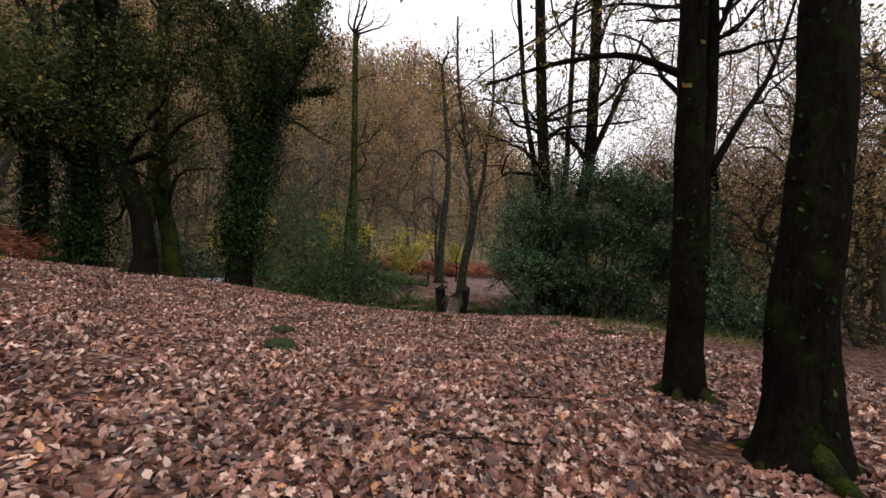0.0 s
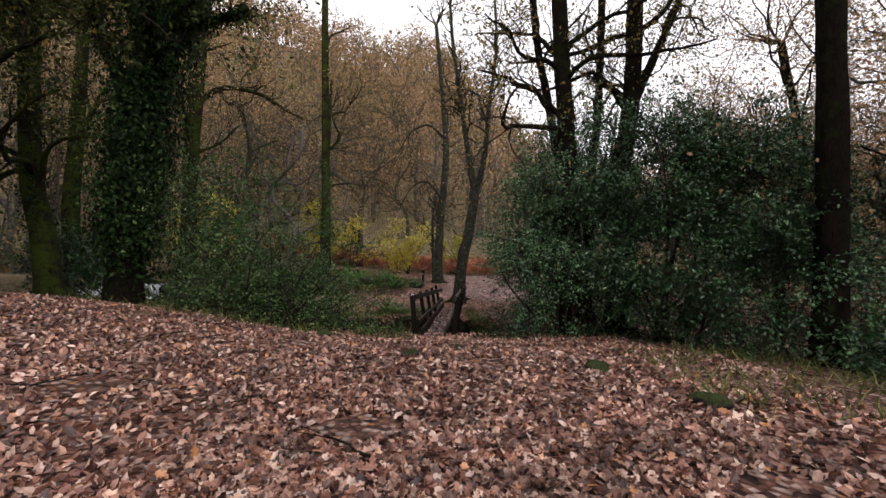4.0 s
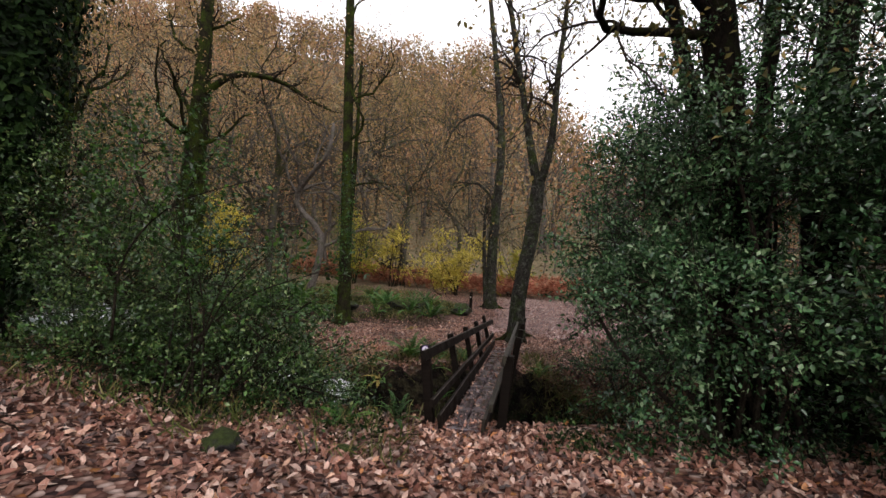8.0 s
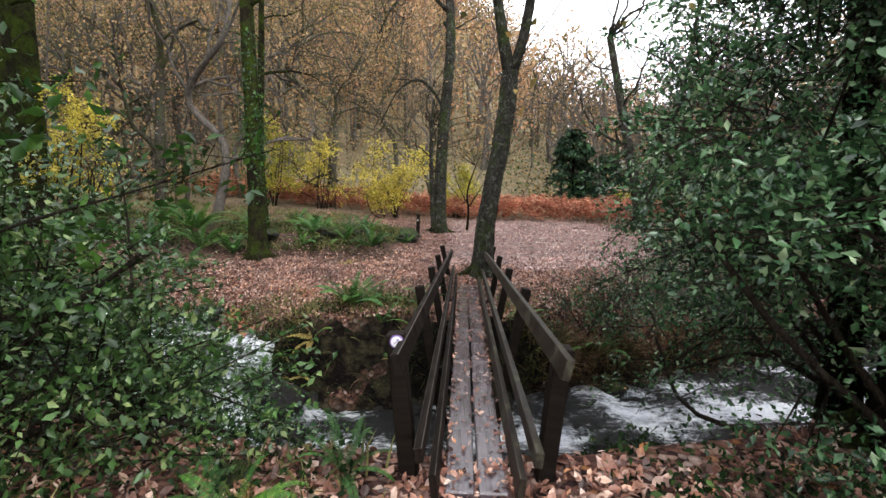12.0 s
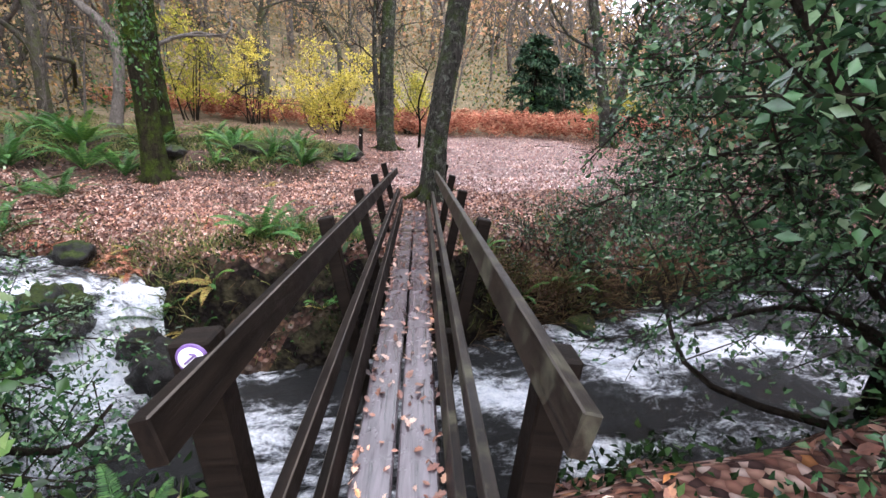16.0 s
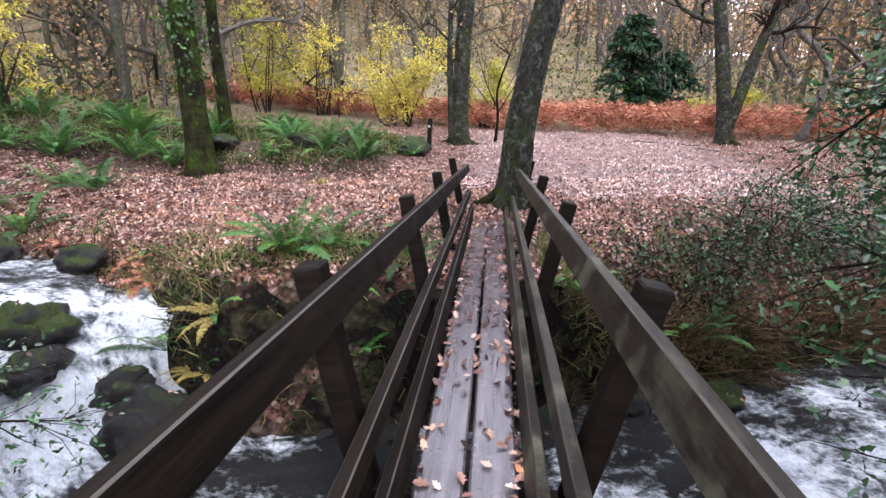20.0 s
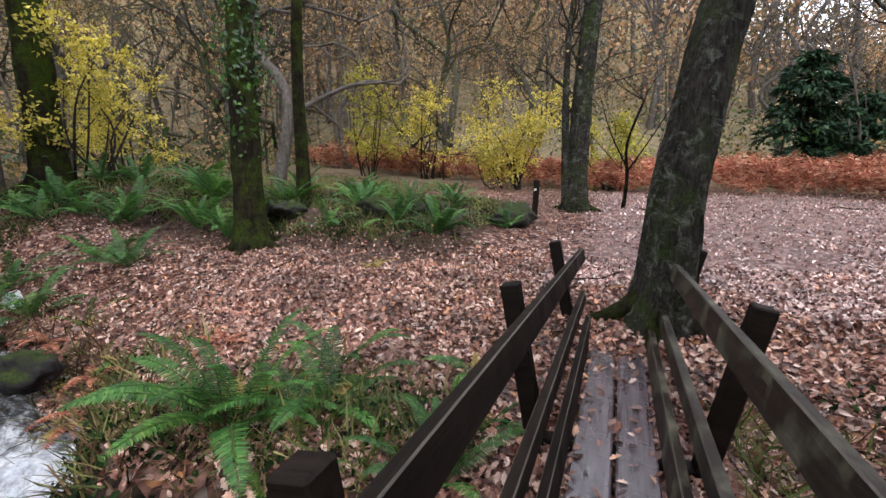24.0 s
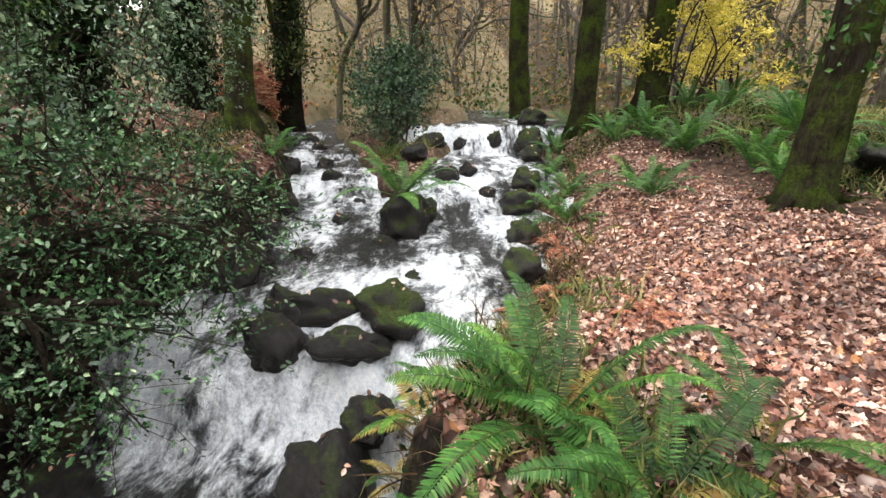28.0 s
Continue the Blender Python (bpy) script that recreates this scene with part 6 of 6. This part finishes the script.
def waymark():
    at = Vector((-0.545, 14.379, 0.58))
    w = thing("waymark_disc", "round white and purple waymark disc on the bridge post", "sign", tuple(at))
    for nm, r, dy, mt in (("purple_rim", 0.045, 0.0, plain("purple_plastic", (0.16, 0.09, 0.26))), ("white_face", 0.036, -0.0045, plain("white_plastic", (0.75, 0.73, 0.78)))):
        V, Q, C = disc(r, 0.006)
        face = part(nm, Geo().add(V + np.array(at) + [0, dy, 0], Q, C), mt, w, smooth=False)
    g = Geo()
    for a, b in (((-0.018, -0.012), (0.014, 0.016)), ((0.014, 0.016), (-0.002, 0.018)), ((0.014, 0.016), (0.018, 0.0))):
        p = np.array([[a[0], -0.012, a[1]], [b[0], -0.012, b[1]]]) + np.array(at)
        g.add(*tube(p, np.array([0.003, 0.003]), 4))
    part("arrow", g, plain("arrow_purple", (0.16, 0.09, 0.26)), face, "small purple arrow", smooth=False)
    x, y = -1.7, 26.9
    z = float(land(x, y))
    p = thing("marker_post", "short dark wooden marker post beside the path", "post", (x, y, z))
    part("post", box_bevel(Geo(), (0.12, 0.12, 0.95), pose(x, y, z + 0.32, 0, 2, 10), 0.02), M_RAIL, p, smooth=False)
    part("plaque", box_bevel(Geo(), (0.05, 0.012, 0.05), pose(x, y - 0.066, z + 0.6, 0, 0, 10), 0.004), plain("pale_plaque", (0.6, 0.58, 0.55)), p, "small pale plaque", False)


waymark()


# ---- ground cover: grass, ivy and moss tufts on the banks ----
def cover():
    rng = np.random.default_rng(31)
    blade = (np.array([(-0.02, 0, 0), (0.02, 0, 0), (0.012, 0.6, 0.1), (0, 1, -0.12), (-0.012, 0.6, 0.1)], float), [np.array([[0, 1, 2, 4]]), np.array([[4, 2, 3]])])

    def place(boxes):
        P = np.concatenate([np.stack([rng.uniform(x0, x1, n), rng.uniform(y0, y1, n)], -1) for x0, x1, y0, y1, n in boxes])
        keep = wobble(P[:, 0], P[:, 1], 0.5, 3) + 0.35 * rng.normal(size=len(P)) > 0.0
        P = P[keep]
        c, w, l = stream(P[:, 0])
        P = P[(land(P[:, 0], P[:, 1]) > level(P[:, 0], P[:, 1]) + 0.16) | (np.abs(P[:, 1] - c) > w + 0.25)]
        return np.stack([P[:, 0], P[:, 1], land(P[:, 0], P[:, 1])], -1)

    p = place([(-12, -2.2, 23.6, 27.5, 15000), (2.2, 8, 19.3, 21.3, 4500), (-9, -0.8, 19.0, 20.4, 2600), (-14, -5, 26, 33, 9000), (-3.2, -0.4, 12.6, 14.6, 700), (3.2, 8, 8.5, 12.5, 2200), (0.6, 2.2, 19.2, 20.6, 1500), (-7, -2, 12.4, 13.8, 700), (-16, -4, 13.6, 15.6, 3000), (-16, -9, 20.5, 24, 4000), (0.9, 5.5, 18.9, 20.2, 7000), (-4.6, -0.8, 18.7, 19.9, 1500), (-13, -8, 17.2, 18.6, 3000)])
    n = len(p)
    fwd = unit(rng.normal(size=(n, 3)) * [0.6, 0.6, 0.15] + [0, 0, 0.75])
    g = Geo().add(*scatter(blade[0] * [1.6, 1, 1], blade[1], basis(fwd, rng.normal(size=(n, 3))), p, rng.uniform(0.12, 0.34, n)))
    solid("grass_tufts", g, M_GRASS, "rough tufts of pale grass and moss on the banks", "grass", kind="stuff")
    p = place([(-12, -2.2, 23.4, 26.5, 16000), (-9, -0.6, 18.6, 20.2, 3000), (1.2, 8, 18.9, 21.0, 8000), (-7, -0.8, 12.9, 15, 6000), (0.8, 5, 13.6, 15.6, 5000), (-13, -9, 20.5, 24, 6000), (-16, -4, 14, 16.8, 14000), (-3.8, 4.5, 18.3, 19.2, 9000)])
    n = len(p)
    p[:, 2] += np.abs(rng.normal(size=n)) * 0.10
    g = Geo().add(*scatter(FOLD[0], FOLD[1], loose(rng, n, 0.5), p, rng.uniform(0.035, 0.075, n)))
    solid("ivy_carpet", g, M_IVY, "dark ivy and bramble leaves covering the banks", "ivy", kind="stuff")


cover()


def dead_grass():
    rng = np.random.default_rng(37)
    blade = (np.array([(-0.012, 0, 0), (0.012, 0, 0), (0.010, 0.4, 0.10), (0.006, 0.75, 0.04), (0, 1, -0.22), (-0.006, 0.75, 0.04), (-0.010, 0.4, 0.10)], float), [np.array([[0, 1, 2, 6], [6, 2, 3, 5]]), np.array([[5, 3, 4]])])
    x = np.concatenate([rng.uniform(0.7, 7.5, 9000), rng.uniform(-5.5, -0.7, 900), rng.uniform(-10, -5, 1200)])
    cc, w, _ = stream(x)
    y = cc + w + np.abs(rng.normal(size=len(x))) * 0.55 - 0.05
    ok = (wobble(x, y, 0.35, 4) + 0.4 * rng.normal(size=len(x)) > -0.1) & ((np.abs(x + 0.3) > 1.3) | (rng.random(len(x)) < 0.15))
    x, y = x[ok], y[ok]
    n = len(x)
    z = land(x, y)
    e = 0.1
    down = -np.stack([(land(x + e, y) - z) / e, (land(x, y + e) - z) / e, np.zeros(n)], -1)
    fwd = unit(np.clip(down, -1, 1) * 0.8 + rng.normal(size=(n, 3)) * [0.5, 0.5, 0.2] + [0, 0, 0.45])
    g = Geo().add(*scatter(blade[0] * [1.3, 1, 1], blade[1], basis(fwd, rng.normal(size=(n, 3)) * 0.4 + [0, 0, 1]), np.stack([x, y, z], -1), rng.uniform(0.18, 0.5, n)))
    solid("dead_grass", g, M_DEAD, "tangle of brown dead grass hanging over the stream bank", "grass", kind="stuff")


dead_grass()


# ---- scrub and thin stems filling the wood behind ----
def undergrowth():
    rng = np.random.default_rng(41)

    def spots(n):
        P = []
        while len(P) < n:
            x, y = rng.uniform(-45, 40), rng.uniform(5, 85)
            if (x < -13 or y > 37.5 - 0.28 * min(x, 2) or (x > 14 and y > 20)) and (x < -18 or abs(y - stream(x)[0]) > stream(x)[1] + 0.8) and rng.random() < 1.5 * math.exp(-math.hypot(x, y - 25) / 28):
                P.append((x, y))
        return np.array(P)

    g = [Geo(), Geo(), Geo()]
    P = spots(1900)
    for k, (x, y) in enumerate(P):
        h = rng.uniform(0.5, 2.6)
        n = 26
        p = np.array([x, y, float(land(x, y))]) + rng.normal(size=(n, 3)) * [0.55, 0.55, 0.33 * h] + [0, 0, 0.5 * h]
        g[(k * 7 + k // 5) % 3].add(*scatter(DIAMOND[0], DIAMOND[1], loose(rng, n, 0.2), p, rng.uniform(0.10, 0.26, n)))
    u = thing("undergrowth", "scrubby brown and olive undergrowth of the wood", "undergrowth", (0, 45, 0), kind="stuff")
    for gg, m in zip(g, (M_OLIVE, M_LIME_DARK, M_OAK)):
        part("leaf_mass", gg, m, u, kind="stuff")
    st = Geo()
    for x, y in spots(330):
        z, h = float(land(x, y)), rng.uniform(2.5, 9)
        lean = rng.normal(size=2) * 0.9
        q = np.array([(x, y, z - 0.2), (x + lean[0] * 0.4, y + lean[1] * 0.4, z + h * 0.4), (x + lean[0] * 1.5 + rng.normal() * 0.3, y + lean[1], z + h)])
        c = curve(q, 6)
        st.add(*tube(c, np.linspace(0.05, 0.012, 6) * h / 5, 4, cap=False))
        for _ in range(10):
            k = rng.integers(1, 5)
            e = c[k] + unit(rng.normal(size=3) + [0, 0, 0.5]) * h * rng.uniform(0.12, 0.3)
            st.add(*tube(np.array([c[k], (c[k] + e) / 2 + rng.normal(size=3) * 0.12, e]), np.array([0.018, 0.012, 0.006]) * h / 5, 3, cap=False))
    part("thin_stems", st, M_BARK_GREY, u, kind="stuff")


undergrowth()


# ---- fallen sticks ----
def sticks():
    rng = np.random.default_rng(51)
    k = 0
    while k < 34:
        x, y = rng.uniform(-5, 6), rng.uniform(1.5, 31)
        cc, ww, _ = stream(x)
        if abs(y - cc) < ww + 1.2 or (abs(x) < 0.6 and 13.5 < y < 22.5):
            continue
        k += 1
        L, a = rng.uniform(0.25, 1.1), rng.uniform(0, 6.28)
        s = np.linspace(-0.5, 0.5, 7)
        px, py = x + L * s * math.cos(a) + rng.normal(size=7) * 0.02, y + L * s * math.sin(a) + rng.normal(size=7) * 0.02
        P = np.stack([px, py, land(px, py) + 0.03 + np.abs(rng.normal(size=7)) * 0.015], -1)
        g = Geo().add(*tube(P, np.linspace(0.012, 0.005, 7), 5, 0.06, rng))
        q = P[4] + np.array([math.cos(a + 0.8), math.sin(a + 0.8), 0.15]) * L * 0.3
        g.add(*tube(np.array([P[3], (P[3] + q) / 2, q]), np.array([0.006, 0.005, 0.003]), 4))
        solid("fallen_stick", g, M_TWIG, "dead brown stick lying on the fallen leaves", "stick", "fallen sticks")


sticks()


# ---- leafy sprays hanging from the trees by the start and at the bank ----
def spray(seed, label, pts, r, mat, n, leaf, shape=FOLD):
    rng = np.random.default_rng(seed)
    P = curve(pts, 12)
    t = thing("overhanging_branch", label, "branch", tuple(P[0]))
    part("branch", Geo().add(*tube(P, np.linspace(r, r * 0.25, 12), 6, 0.05, rng)), M_TWIG, t)
    tw, lf = Geo(), Geo()
    for _ in range(n):
        k = rng.integers(2, 11)
        d = unit(unit(P[k + 1 if k < 11 else k] - P[k - 1]) + rng.normal(size=3) * 0.7)
        L = rng.uniform(0.2, 0.6)
        Q = np.array([P[k], P[k] + d * L * 0.5 + rng.normal(size=3) * 0.03, P[k] + d * L])
        tw.add(*tube(Q, np.array([r * 0.22, r * 0.16, 0.002]), 3, cap=False))
        m = rng.integers(4, 9)
        f = rng.random(m)[:, None]
        pos = Q[0] * (1 - f) + Q[2] * f + rng.normal(size=(m, 3)) * 0.03
        lf.add(*scatter(shape[0], shape[1], basis(unit(d + rng.normal(size=(m, 3)) * 0.7), rng.normal(size=(m, 3)) * 0.5 + [0, 0, 1]), pos, leaf * rng.uniform(0.6, 1.3, m)))
    part("twig_mass", tw, M_TWIG, t, kind="stuff")
    part("foliage", lf, mat, t, kind="stuff")


spray(501, "thin overhanging branch with a few yellowing leaves", [(2.7, 4.7, 4.6), (1.6, 4.2, 4.3), (0.6, 3.9, 3.6), (0.0, 3.7, 3.05)], 0.02, M_OLIVE, 14, 0.075)
spray(502, "thin overhanging branch with a few yellowing leaves", [(3.0, 3.0, 5.0), (1.8, 3.6, 4.4), (0.9, 3.9, 3.7), (0.5, 4.1, 3.2)], 0.018, M_OLIVE, 12, 0.07)
spray(503, "bare-stemmed leafy branch reaching from the bank", [(-3.2, 13.4, 0.6), (-2.6, 13.7, 1.2), (-1.9, 14.0, 1.5), (-1.2, 14.2, 1.75)], 0.014, M_LIME_DARK, 16, 0.06)
spray(504, "bare-stemmed leafy branch reaching from the bank", [(-3.8, 13.0, 0.7), (-3.6, 12.9, 1.6), (-3.0, 12.9, 2.2), (-2.0, 13.0, 2.5)], 0.016, M_LIME_DARK, 22, 0.06)
spray(505, "holly bough hanging over the stream", [(2.9, 15.4, 1.6), (2.2, 15.8, 1.2), (1.7, 16.3, 0.8), (1.35, 16.9, 0.45)], 0.018, M_LIT_HOLLY, 40, 0.055, HOLLY)
spray(506, "holly bough hanging over the stream", [(3.0, 16.0, 0.8), (2.4, 16.2, 0.1), (1.9, 16.4, -0.4), (1.5, 16.8, -0.7)], 0.016, M_LIT_HOLLY, 34, 0.055, HOLLY)
spray(507, "ivy-leaved bough reaching out over the white water", [(-3.2, 15.3, -0.1), (-3.0, 16.0, -0.3), (-2.7, 16.7, -0.6), (-2.5, 17.2, -0.95)], 0.016, M_LIT_HOLLY, 30, 0.05, HOLLY)
spray(511, "young holly spray leaning out above the white water", [(-3.6, 16.0, -0.1), (-3.5, 16.8, 0.05), (-3.6, 17.3, -0.1), (-3.9, 17.7, -0.35)], 0.012, M_YOUNG_SKYLIT, 30, 0.045, HOLLY)
spray(512, "young holly spray leaning out above the white water", [(-2.8, 15.9, -0.3), (-2.7, 16.5, -0.3), (-2.9, 17.0, -0.5), (-3.2, 17.4, -0.8)], 0.012, M_YOUNG_SKYLIT, 26, 0.045, HOLLY)
spray(508, "holly bough leaning over the upstream pool", [(-4.6, 15.6, 0.2), (-4.4, 16.4, 0.15), (-4.6, 17.1, -0.1), (-4.9, 17.6, -0.4)], 0.016, M_LIT_HOLLY, 34, 0.05, HOLLY)
spray(509, "leafy sapling branch above the upstream bank", [(-2.9, 15.2, 0.3), (-3.2, 15.6, 1.2), (-3.6, 16.0, 1.8), (-4.2, 16.4, 2.0)], 0.014, M_LIME_DARK, 26, 0.05)
spray(510, "holly bough beside the handrail", [(3.4, 17.2, 2.4), (2.6, 17.4, 1.8), (2.1, 17.7, 1.2), (1.8, 18.0, 0.7)], 0.018, M_LIT_HOLLY, 36, 0.055, HOLLY)
